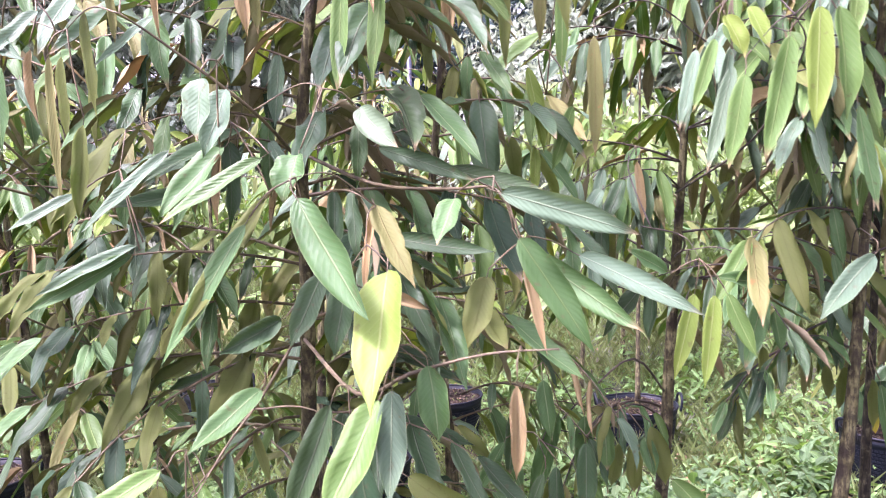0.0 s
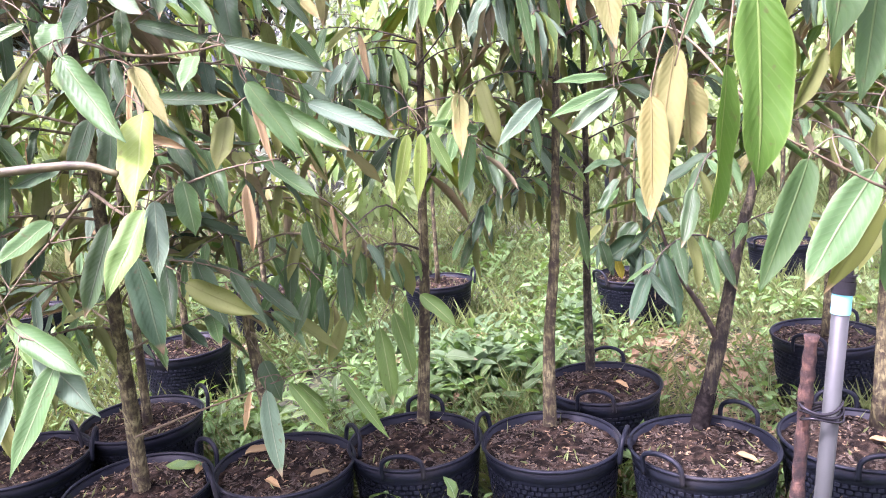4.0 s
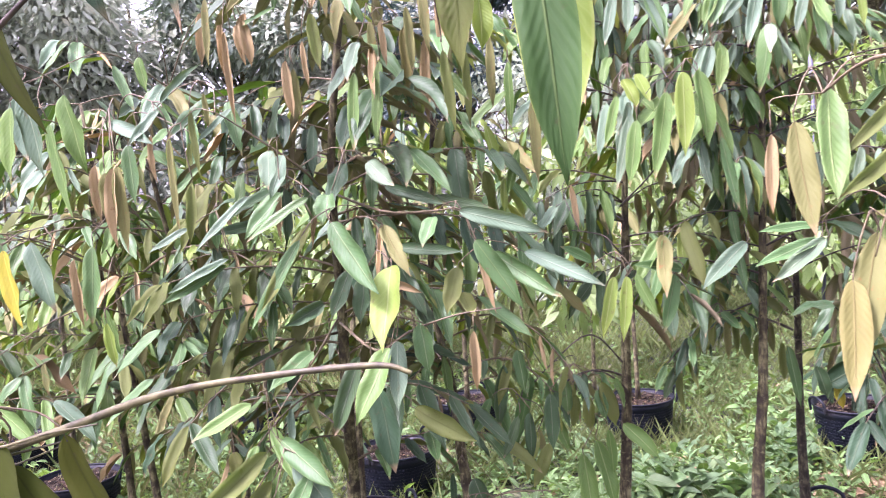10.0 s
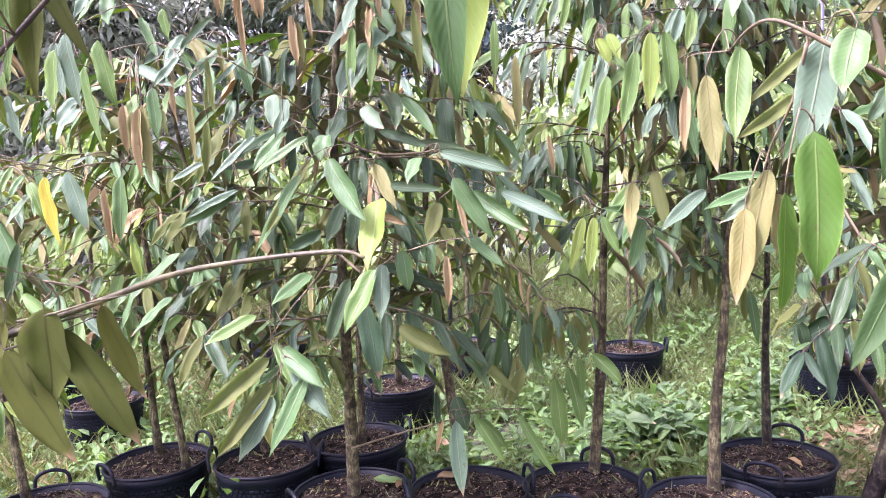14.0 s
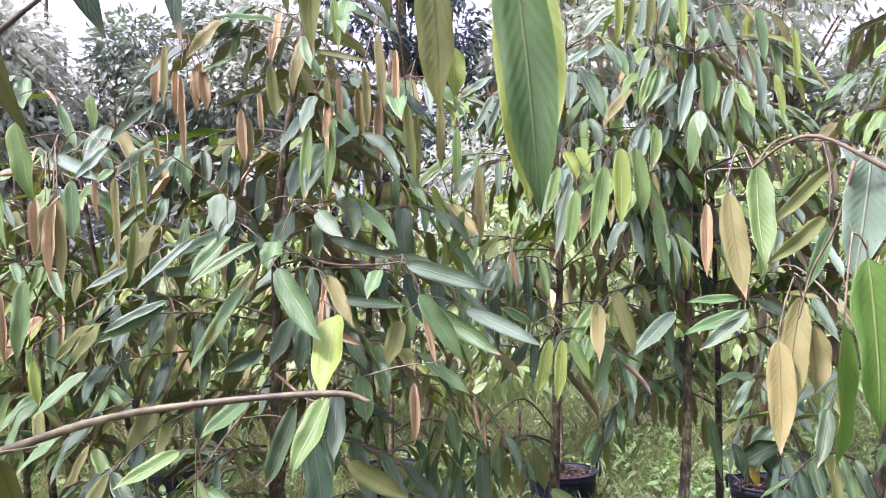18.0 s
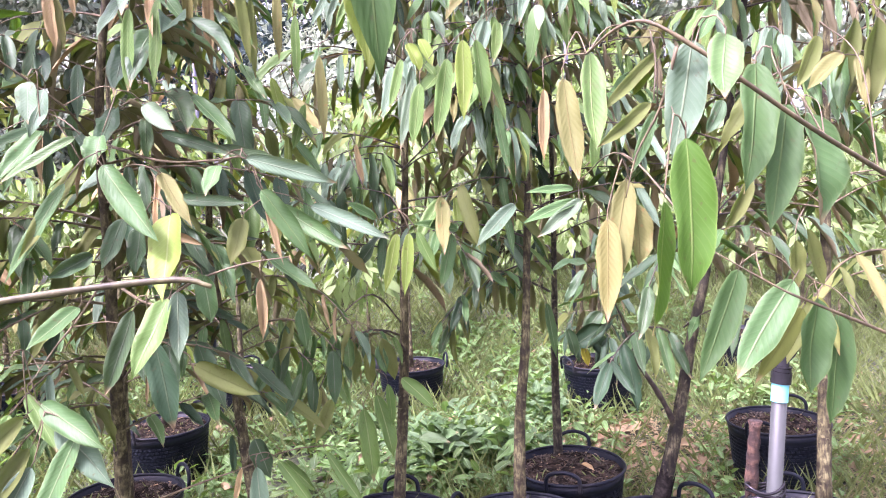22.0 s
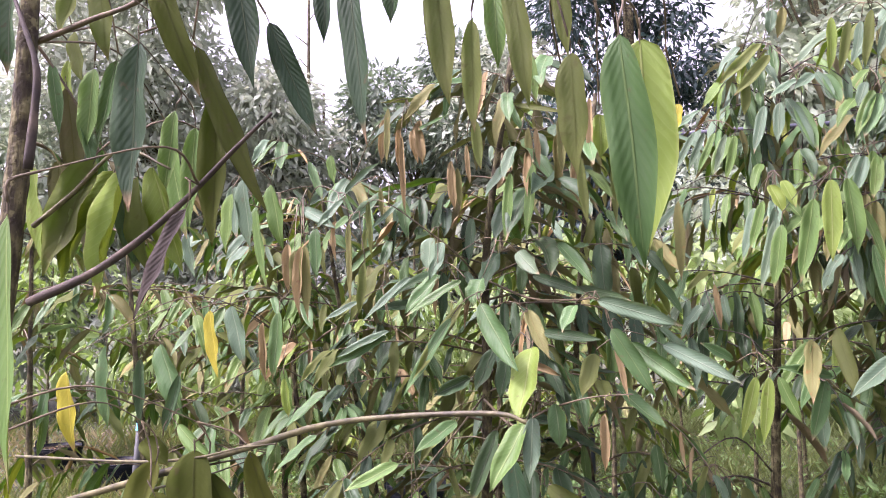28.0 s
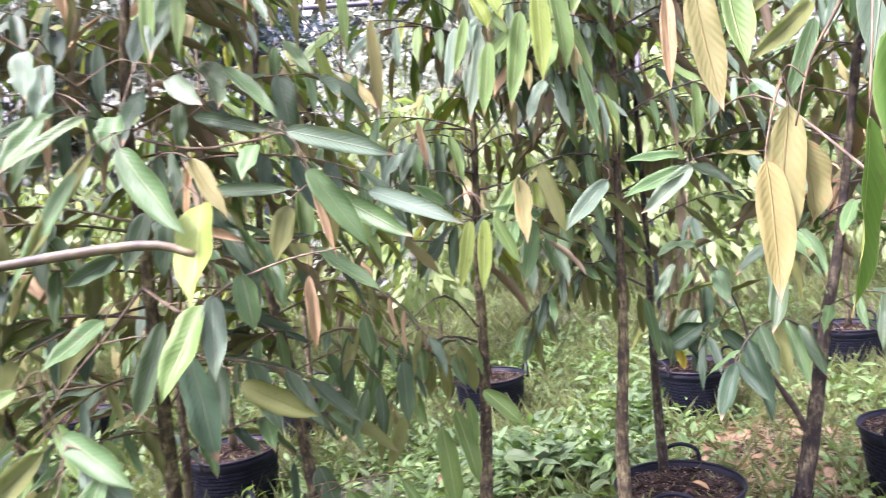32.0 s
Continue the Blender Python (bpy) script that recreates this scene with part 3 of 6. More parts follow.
def diamonds(name, places, ways, faces, lengths, widths, mat, fold=0.25):
    """Many small leaves in one mesh: four-cornered blades with a bent midrib, one island each."""
    places, ways, faces = (np.asarray(a, float) for a in (places, ways, faces))
    ways /= np.linalg.norm(ways, axis=1, keepdims=True)
    side = np.cross(faces, ways)
    side /= np.linalg.norm(side, axis=1, keepdims=True) + 1e-9
    up = np.cross(ways, side)
    n = len(places)
    ln, wd = np.asarray(lengths)[:, None], np.asarray(widths)[:, None]
    spine = places + ways * ln * 0.45 - up * ln * 0.03
    tip = places + ways * ln - up * ln * 0.14
    v = np.stack([places, spine + side * wd * 0.5 + up * wd * fold * 0.5, tip, spine - side * wd * 0.5 + up * wd * fold * 0.5, spine], 1).reshape(-1, 3)
    k = np.arange(n)[:, None] * 5
    tris = np.concatenate([k + [0, 4, 1], k + [1, 4, 2], k + [0, 3, 4], k + [3, 2, 4]], 1).reshape(-1, 3)
    me = bpy.data.meshes.new(name)
    me.from_pydata(v.tolist(), [], tris.tolist())
    uv = me.uv_layers.new(name="UVMap")
    corner = np.array([[0.5, 0], [1, 0.45], [0.5, 1], [0, 0.45], [0.5, 0.45]])
    uv.data.foreach_set("uv", corner[tris.ravel() % 5].ravel())
    me.materials.append(mat)
    return me


def blades(name, places, ways, faces, lengths, widths, mat, fold=0.3, droop=0.2):
    """Many broad leaves in one mesh: oval blades bent along the midrib, one island each."""
    places, ways, faces = (np.asarray(a, float) for a in (places, ways, faces))
    ways /= np.linalg.norm(ways, axis=1, keepdims=True)
    side = np.cross(faces, ways)
    side /= np.linalg.norm(side, axis=1, keepdims=True) + 1e-9
    up = np.cross(ways, side)
    n = len(places)
    ln, wd = np.asarray(lengths)[:, None], np.asarray(widths)[:, None] * 0.5
    s1 = places + ways * ln * 0.3
    s2 = places + ways * ln * 0.68 - up * ln * droop * 0.35
    tip = places + ways * ln - up * ln * droop
    v = np.stack([places, s1 + side * wd + up * wd * fold, s1, s1 - side * wd + up * wd * fold,
                  s2 + side * wd * 0.8 + up * wd * fold, s2, s2 - side * wd * 0.8 + up * wd * fold, tip], 1).reshape(-1, 3)
    k = np.arange(n)[:, None] * 8
    tris = np.concatenate([k + t for t in ([0, 2, 1], [0, 3, 2], [1, 2, 5], [1, 5, 4], [2, 3, 6], [2, 6, 5], [4, 5, 7], [5, 6, 7])], 1).reshape(-1, 3)
    me = bpy.data.meshes.new(name)
    me.from_pydata(v.tolist(), [], tris.tolist())
    uv = me.uv_layers.new(name="UVMap")
    corner = np.array([[0.5, 0], [1, 0.3], [0.5, 0.3], [0, 0.3], [0.9, 0.68], [0.5, 0.68], [0.1, 0.68], [0.5, 1]])
    uv.data.foreach_set("uv", corner[tris.ravel() % 8].ravel())
    me.materials.append(mat)
    return me


# ---- ground ----
def build_ground():
    bm = bmesh.new()
    xs = [-300, -120, -50, -22] + [-12 + 0.4 * i for i in range(61)] + [22, 50, 120, 300]
    ys = [-200, -60, -20] + [-6 + 0.4 * i for i in range(56)] + [24, 50, 120, 400]
    rows = [[bm.verts.new((x, y, 0.05 * noise.noise(Vector((x * 0.7, y * 0.7, 3))) if -10 < x < 10 and -5 < y < 15 else 0)) for x in xs] for y in ys]
    for r0, r1 in zip(rows, rows[1:]):
        for k in range(len(xs) - 1):
            bm.faces.new((r0[k], r0[k + 1], r1[k + 1], r1[k]))
    ob = part("ground", bm, GROUND, None)
    return tagged(ob, "grassy nursery ground with reddish earth patches", "ground", kind="structure")


build_ground()


def lift(x, y):
    return 0.05 * noise.noise(Vector((x * 0.7, y * 0.7, 3)))


# ---- pots ----
POT_R, POT_H = 0.218, 0.30


def build_pot():
    """A black plastic basket pot: tapered wall, woven band, lip, two loop handles, soil."""
    pot = thing("plant_pot", (0, 0, 0), "black woven plastic basket pot filled with dark soil", "pot", "plant pots")
    bm = bmesh.new()
    low = POT_R * 0.80
    rings = lathe(bm, [(low * 0.9, 0.0), (low, 0.004), (low + 0.008, 0.10), (POT_R - 0.016, POT_H - 0.05), (POT_R - 0.010, POT_H - 0.045), (POT_R - 0.006, POT_H - 0.012),
                       (POT_R - 0.011, POT_H - 0.012), (POT_R - 0.017, POT_H - 0.06)], 48)
    bm.faces.new(rings[0][::-1])
    part("body", bm, POT, pot)
    bm = bmesh.new()
    line = [Vector(((POT_R - 0.005) * math.cos(a), (POT_R - 0.005) * math.sin(a), POT_H - 0.008)) for a in (2 * math.pi * k / 48 for k in range(49))]
    tube(bm, line, [0.006] * 49, 6, cap=False)
    part("rim", bm, POT, pot)
    bm = bmesh.new()
    cols, rows = 60, 13
    for j in range(rows):
        z = 0.032 + j * 0.0168
        r = low + (POT_R - 0.016 - low) * (z / (POT_H - 0.05)) + 0.003
        for k in range(cols):
            a = 2 * math.pi * (k + 0.5 * (j % 2)) / cols
            bmesh.ops.create_cube(bm, size=1, matrix=pose(r * math.cos(a), r * math.sin(a), z, 0, 0, math.degrees(a)) @ Matrix.Diagonal((0.0035, 0.0155, 0.0098, 1)))
    woven = part("weave", bm, POT, pot)
    for p in woven.data.polygons:
        p.use_smooth = False
    for sign in (0, 180):
        bm = bmesh.new()
        line = curve_points([(POT_R + 0.002, -0.062, POT_H - 0.03), (POT_R + 0.010, -0.055, POT_H + 0.03), (POT_R + 0.014, 0, POT_H + 0.05), (POT_R + 0.010, 0.055, POT_H + 0.03), (POT_R + 0.002, 0.062, POT_H - 0.03)], 5)
        tube(bm, line, [0.0075] * len(line), 7)
        bm.transform(pose(0, 0, 0, 0, 0, sign))
        part("handle", bm, POT, pot)
    bm = bmesh.new()
    sides = 40
    centre = bm.verts.new((0, 0, POT_H - 0.018))
    last = None
    for j in range(1, 11):
        r = (POT_R - 0.013) * j / 10
        ring = []
        for k in range(sides):
            a = 2 * math.pi * k / sides
            x, y = r * math.cos(a), r * math.sin(a)
            ring.append(bm.verts.new((x, y, POT_H - 0.032 + 0.014 * (1 - j / 10) + 0.014 * noise.noise(Vector((x * 22, y * 22, 1))) + 0.012 * noise.noise(Vector((x * 60, y * 60, 5))))))
        for k in range(sides):
            if last is None:
                bm.faces.new((centre, ring[k], ring[(k + 1) % sides]))
            else:
                bm.faces.new((last[k], ring[k], ring[(k + 1) % sides], last[(k + 1) % sides]))
        last = ring
    part("soil", bm, SOIL, pot, "dark crumbly potting soil")
    rng = np.random.default_rng(4)
    n = 1500
    a, r = rng.uniform(0, 6.28, n), (POT_R - 0.03) * np.sqrt(rng.uniform(0, 1, n))
    at = np.stack([r * np.cos(a), r * np.sin(a), np.full(n, POT_H - 0.026)], 1)
    me = diamonds("soil_crumbs", at, np.stack([np.cos(a * 7), np.sin(a * 7), rng.uniform(-0.1, 0.4, n)], 1), rng.normal(0, 0.4, (n, 3)) + (0, 0, 1), rng.uniform(0.006, 0.020, n), rng.uniform(0.004, 0.011, n), CRUMB)
    part_mesh("crumb_cover", me, None, pot, "dark bark crumbs")["kind"] = "stuff"
    n = 110
    a, r = rng.uniform(0, 6.28, n), (POT_R - 0.03) * np.sqrt(rng.uniform(0, 1, n))
    at = np.stack([r * np.cos(a), r * np.sin(a), np.full(n, POT_H - 0.02)], 1)
    me = diamonds("pale_bits", at, np.stack([np.cos(a * 9), np.sin(a * 9), rng.uniform(-0.1, 0.3, n)], 1), rng.normal(0, 0.4, (n, 3)) + (0, 0, 1), rng.uniform(0.006, 0.028, n), rng.uniform(0.003, 0.008, n), LITTER)
    part_mesh("litter_cover", me, None, pot, "pale bits of dry leaf")["kind"] = "stuff"
    n = 26
    a, r = rng.uniform(0, 6.28, n), (POT_R - 0.04) * np.sqrt(rng.uniform(0, 1, n))
    at = np.stack([r * np.cos(a), r * np.sin(a), np.full(n, POT_H - 0.028)], 1)
    me = diamonds("pot_weeds", at, np.stack([0.5 * np.cos(a * 5), 0.5 * np.sin(a * 5), rng.uniform(0.2, 1.2, n)], 1), rng.normal(0, 1, (n, 3)), rng.uniform(0.02, 0.05, n), rng.uniform(0.003, 0.009, n), GRASS)
    part_mesh("weed_cover", me, None, pot, "small green weeds")["kind"] = "stuff"
    return pot


POT_PLACES = [  # x, y, turn
    (0.94, 1.86, 150), (1.36, 1.70, 35), (0.525, 1.985, 75), (0.117, 1.935, 20), (-0.31, 1.905, 40), (1.25, 2.27, 65), (1.80, 1.62, 70),
    (-0.44, 2.46, 30), (-0.765, 2.21, 10), (-1.24, 2.18, 60), (-1.42, 1.72, 120), (2.30, 2.50, 40), (1.95, 3.73, 15), (-0.19, 4.39, 80),
    (-0.465, 3.36, 50), (0.885, 4.26, 0), (3.25, 4.38, 30), (-5.45, 5.0, 0), (-4.35, 4.6, 70), (-2.1, 3.1, 20), (-3.0, 3.9, 100), 
    (-1.6, 4.5, 60), (1.55, 0.55, 30), (-0.62, 0.10, 15), (-1.15, 0.62, 80), (-2.0, 1.6, 30), (2.6, 1.45, 30)]
first_pot = build_pot()
for place, (px, py, pa) in enumerate(POT_PLACES):
    where = pose(px, py, lift(px, py) - 0.006 if place > 11 else -0.004, 0, 0, pa)
    if place:
        copy_thing(first_pot, where)
    else:
        first_pot.matrix_basis = where

# ---- saplings of the front row ----
G = POT_H - 0.045
mid_tree = sapling("tall sapling with dense dark glossy leaves, in a black pot", (-0.31, 1.92, G), (-0.08, 1.50, 2.2), 0.027, 11, 30, 0.72, 0.55, KINDS_DARK, hang=(0.05, 0.6), spacing=0.042, flat=True,
                   bends=[(-0.285, 1.86, 0.55), (-0.25, 1.75, 0.9), (-0.215, 1.65, 1.25), (-0.18, 1.55, 1.65)], keep=away)
slim_tree = sapling("slender forked sapling with olive leaves in a pot", (0.10, 1.99, G), (0.10, 1.95, 2.2), 0.023, 12, 17, 0.85, 0.48, ("lime", "fresh", "khaki", "olive", "fresh", "pale", "green", "khaki"),
                    bends=[(0.057, 2.0, 0.62), (0.04, 2.0, 0.88), (0.0, 2.0, 1.3)], keep=away)
behind_tree = sapling("straight sapling with bright drooping leaf sprays", (0.565, 2.165, G), (0.70, 2.15, 2.35), 0.023, 13, 20, 1.05, 0.5, KINDS_LIGHT,
                      bends=[(0.607, 2.15, 0.7), (0.63, 2.15, 1.12), (0.656, 2.15, 1.53)], keep=away, bark=BARK)
pale_tree = sapling("grey-stemmed sapling with drooping green leaves in a pot", (0.973, 2.0, G), (1.10, 2.0, 2.3), 0.025, 14, 22, 1.2, 0.45, KINDS_MIX,
                    bends=[(0.987, 2.0, 0.57), (1.018, 2.0, 0.85), (1.043, 2.0, 1.29)], keep=away, bark=BARK)
leaning_tree = sapling("leaning dark-barked sapling in a pot beside the standpipe", (1.41, 1.85, G), (1.78, 1.8, 2.2), 0.028, 15, 20, 1.15, 0.5, KINDS_MIX,
                       bends=[(1.494, 1.85, 0.555), (1.559, 1.85, 0.87), (1.63, 1.85, 1.16)], keep=lambda a: not (3.0 < a < 5.6), bark=BARK_DARK)
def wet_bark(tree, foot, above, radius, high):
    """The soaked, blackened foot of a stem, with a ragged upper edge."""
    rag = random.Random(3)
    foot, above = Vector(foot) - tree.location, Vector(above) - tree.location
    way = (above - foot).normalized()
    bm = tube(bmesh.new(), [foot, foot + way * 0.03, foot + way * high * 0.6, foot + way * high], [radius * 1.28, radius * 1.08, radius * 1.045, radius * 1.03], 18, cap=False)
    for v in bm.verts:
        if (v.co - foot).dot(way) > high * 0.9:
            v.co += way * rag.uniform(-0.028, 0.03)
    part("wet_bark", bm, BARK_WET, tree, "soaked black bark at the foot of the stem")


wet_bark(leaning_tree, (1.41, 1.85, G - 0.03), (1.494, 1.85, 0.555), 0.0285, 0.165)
rear_tree = sapling("thin dark sapling with leaves high on the stem", (1.266, 2.45, G), (1.29, 2.45, 2.3), 0.021, 16, 22, 1.05, 0.45, KINDS_DARK,
                    bends=[(1.265, 2.45, 0.63), (1.28, 2.45, 1.17)], keep=away, bark=BARK_DARK)
sapling("tall sapling with dull green leaves", (1.93, 1.70, G), (2.0, 1.75, 2.3), 0.025, 17, 17, 0.95, 0.5, KINDS_MIX, keep=lambda a: not (2.6 < a < 5.6))
sapling("bushy light-leaved sapling in a pot behind another", (-0.42, 2.44, G), (-0.38, 2.5, 2.2), 0.018, 18, 17, 0.7, 0.5, KINDS_LIGHT)
left_tree = sapling("sapling with pale leaves and some yellow ones", (-0.83, 2.36, G), (-0.95, 1.9, 2.0), 0.018, 19, 26, 0.6, 0.5, KINDS_LIGHT,
                    bends=[(-0.86, 2.3, 0.6), (-0.9, 2.1, 1.2)])
sapling("twin-stemmed sapling with mixed green leaves", (-1.30, 2.3, G), (-1.35, 2.25, 1.95), 0.017, 20, 25, 0.75, 0.5, KINDS_MIX)
sapling("slim sapling beside a twin, mixed green leaves", (-1.07, 2.12, G), (-1.18, 2.0, 1.95), 0.017, 21, 22, 0.85, 0.45, KINDS_MIX)
sapling("sapling with hanging mixed green leaves", (-1.55, 1.80, G), (-1.75, 1.75, 2.0), 0.019, 22, 22, 0.75, 0.5, KINDS_MIX, keep=lambda a: not (4.3 < a < 6.2))
# branches of the front row that lean out over the path, high up
for tree, seed, low, high, count, reach, kinds in ((behind_tree, 51, 1.35, 2.33, 17, 0.42, KINDS_CURTAIN), (pale_tree, 52, 1.45, 2.28, 15, 0.42, KINDS_CURTAIN), (rear_tree, 53, 1.35, 2.28, 15, 0.42, KINDS_SHADE),
                                                   (leaning_tree, 54, 1.6, 2.18, 11, 0.40, KINDS_CURTAIN), (slim_tree, 55, 1.3, 2.18, 9, 0.34, KINDS_LIGHT)):
    crown_of_branches(tree, seed, stem_of[tree.name], low, high, count, reach, kinds, keep=lambda a: 3.5 < a < 5.9, hang=(0.7, 2.6), size=0.155, spacing=0.036)
crown_of_branches(mid_tree, 56, stem_of[mid_tree.name], 1.4, 2.18, 9, 0.34, KINDS_TOP, keep=lambda a: 3.5 < a < 5.9, hang=(0.3, 3.0), size=0.165)
for tree, seed in ((behind_tree, 57), (pale_tree, 58), (rear_tree, 59), (leaning_tree, 60)):
    crown_of_branches(tree, seed, stem_of[tree.name], 1.75, 2.34, 9, 0.45, KINDS_CURTAIN, hang=(0.7, 2.6), size=0.15, spacing=0.036, joined=True)
# ---- saplings of the rows behind ----
small_tree = sapling("small sapling with a bushy crown in a black pot", (1.95, 3.73, G), (1.98, 3.72, 1.25), 0.014, 23, 12, 0.42, 0.2, ("deep", "deep", "dark", "deep", "olive"), size=0.24, spacing=0.06, hang=(0.6, 1.8))
sapling("sapling with dense green crown in a rear row", (-0.19, 4.39, G), (-0.15, 4.4, 2.3), 0.018, 24, 21, 0.8, 0.55, KINDS_LIGHT, joined=True)
sapling("sapling with light green leaves in a rear row", (-0.465, 3.38, G), (-0.4, 3.35, 2.2), 0.018, 25, 23, 0.75, 0.5, KINDS_LIGHT, joined=True)
sapling("thin sapling in a bag of soil, rear row", (0.885, 4.26, G), (0.9, 4.25, 2.2), 0.015, 26, 13, 1.0, 0.5, KINDS_LIGHT, joined=True)
sapling("rear row sapling with mixed green leaves", (3.25, 4.38, G), (3.3, 4.4, 2.4), 0.018, 27, 16, 0.9, 0.55, KINDS_MIX, joined=True)
sapling("rear row sapling standing beside the open grass", (2.30, 2.50, G), (2.35, 2.5, 2.4), 0.02, 28, 18, 1.1, 0.5, KINDS_MIX)
sapling("sapling with light drooping leaves, rear row", (-2.1, 3.1, G), (-2.1, 3.1, 2.1), 0.018, 29, 18, 0.6, 0.55, KINDS_LIGHT, joined=True)
sapling("rear row sapling with yellow-green leaves", (-1.6, 4.5, G), (-1.6, 4.5, 2.3), 0.018, 30, 18, 0.6, 0.6, KINDS_LIGHT, joined=True)
sapling("sapling with pale crown, far row", (-3.0, 3.9, G), (-3.0, 3.95, 2.1), 0.018, 31, 16, 0.7, 0.6, KINDS_LIGHT, joined=True)
sapling("green sapling near the standpipe row", (2.6, 1.45, G), (2.6, 1.5, 2.2), 0.02, 33, 15, 0.9, 0.5, KINDS_MIX)
# ---- saplings beside the path ----
right_tree = sapling("sapling with large glossy and khaki leaves on arching branches", (1.55, 0.57, G), (1.75, 0.75, 2.1), 0.02, 34, 8, 1.1, 0.4, KINDS_MIX,
                     keep=lambda a: a < 1.2 or a > 5.4)
near_tree = sapling("sapling beside the path with large backlit hanging leaves", (-0.60, 0.13, G), (-0.39, 0.14, 2.3), 0.026, 35, 0, 1.0, 0.4, KINDS_MIX,
                    bends=[(-0.51, 0.13, 0.9), (-0.42, 0.135, 1.45), (-0.402, 0.14, 1.8)])
stalk_tree = sapling("sapling beside the path with a long yellow side shoot", (-1.15, 0.64, G), (-1.2, 0.6, 2.0), 0.018, 36, 0, 0.9, 0.35, KINDS_LIGHT)
sapling("sapling at the edge of the path with green leaves", (-2.0, 1.62, G), (-2.05, 1.6, 2.0), 0.018, 37, 14, 0.7, 0.5, KINDS_LIGHT, keep=lambda a: not (4.3 < a < 6.2))

# ---- single leaves and limbs that can be told apart ----
leaf(mid_tree, (0.033, 1.22, 1.387), (0.033, 1.043, 1.197), 0.090, "lime")
leaf(mid_tree, (0.201, 1.16, 1.466), (0.381, 1.166, 1.408), 0.050, "pale")
leaf(near_tree, (0.370, 0.125, 1.712), (0.387, 0.125, 1.470), 0.056, "bottle")
leaf(near_tree, (0.385, 0.195, 1.722), (0.385, 0.195, 1.488), 0.080, "lime")
leaf(right_tree, (0.889, 0.579, 1.578), (0.852, 0.57, 1.409), 0.074, "pale")
leaf(right_tree, (0.912, 0.526, 1.578), (0.874, 0.467, 1.485), 0.062, "green")
leaf(right_tree, (1.035, 0.65, 1.553), (0.961, 0.565, 1.358), 0.080, "bottle")
leaf(right_tree, (1.10, 0.66, 1.521), (1.009, 0.575, 1.30), 0.078, "bottle")
leaf(right_tree, (1.175, 0.72, 1.48), (1.187, 0.70, 1.294), 0.100, "green")
leaf(right_tree, (0.865, 0.557, 1.434), (0.865, 0.554, 1.21), 0.082, "vivid")
leaf(right_tree, (0.814, 0.528, 1.346), (0.819, 0.583, 1.152), 0.042, "vivid")
leaf(right_tree, (0.792, 0.68, 1.318), (0.763, 0.62, 1.169), 0.052, "khaki")
leaf(right_tree, (0.835, 0.70, 1.381), (0.788, 0.66, 1.199), 0.058, "khaki")
leaf(right_tree, (0.847, 0.70, 1.341), (0.841, 0.68, 1.243), 0.055, "khaki")
leaf(right_tree, (1.09, 0.80, 1.205), (0.984, 0.75, 1.025), 0.070, "bottle")
leaf(right_tree, (1.186, 0.78, 1.182), (1.038, 0.72, 1.03), 0.080, "green")
leaf(right_tree, (1.254, 0.85, 1.115), (1.123, 0.80, 0.995), 0.048, "olive_shade")
leaf(right_tree, (1.267, 0.82, 1.137), (1.221, 0.78, 0.972), 0.092, "bottle")
leaf(right_tree, (1.388, 0.92, 1.079), (1.337, 0.88, 0.874), 0.090, "bottle")
leaf(right_tree, (0.814, 0.79, 1.603), (0.779, 0.681, 1.433), 0.058, "fresh")
leaf(right_tree, (0.744, 0.73, 1.55), (0.752, 0.693, 1.387), 0.050, "khaki")
leaf(right_tree, (0.711, 0.734, 1.535), (0.704, 0.721, 1.422), 0.024, "dry")
leaf(mid_tree, (-0.086, 1.168, 1.462), (0.024, 1.083, 1.311), 0.069, "green")
leaf(mid_tree, (0.223, 1.21, 1.398), (0.318, 1.157, 1.252), 0.056, "bottle")
leaf(mid_tree, (0.23, 1.21, 1.374), (0.258, 1.189, 1.24), 0.020, "dry")
leaf(mid_tree, (0.215, 1.093, 1.217), (0.212, 1.093, 1.096), 0.027, "dry")
leaf(mid_tree, (-0.015, 1.316, 1.314), (0.077, 1.316, 1.283), 0.027, "dry")
leaf(mid_tree, (0.024, 1.136, 1.183), (-0.036, 1.051, 1.048), 0.066, "fresh")
leaf(mid_tree, (0.044, 1.136, 1.197), (0.046, 1.083, 1.065), 0.052, "pale")
leaf(mid_tree, (-0.022, 1.21, 1.087), (0.006, 1.189, 0.899), 0.075, "deep")
leaf(mid_tree, (-0.063, 1.21, 1.154), (-0.123, 1.178, 0.99), 0.055, "dark")
leaf(mid_tree, (0.093, 1.157, 1.228), (0.107, 1.136, 1.132), 0.055, "green")
leaf(mid_tree, (0.126, 1.263, 1.458), (0.104, 1.21, 1.394), 0.049, "green")
leaf(mid_tree, (-0.306, 1.157, 1.073), (-0.414, 1.083, 1.015), 0.043, "fresh")
leaf(mid_tree, (-0.249, 1.189, 0.977), (-0.111, 1.104, 0.897), 0.064, "green")
leaf(mid_tree, (-0.221, 1.189, 0.93), (-0.107, 1.125, 0.811), 0.072, "pale")
leaf(mid_tree, (-0.264, 1.189, 0.974), (-0.416, 1.04, 0.844), 0.060, "olive")
leaf(mid_tree, (-0.244, 1.189, 0.936), (-0.378, 1.04, 0.746), 0.057, "olive")
leaf(mid_tree, (-0.265, 1.136, 0.862), (-0.339, 1.072, 0.72), 0.064, "pale")
leaf(mid_tree, (-0.18, 1.157, 0.911), (-0.261, 1.083, 0.731), 0.057, "green")
leaf(mid_tree, (-0.192, 1.104, 1.624), (-0.191, 1.083, 1.544), 0.052, "pale")
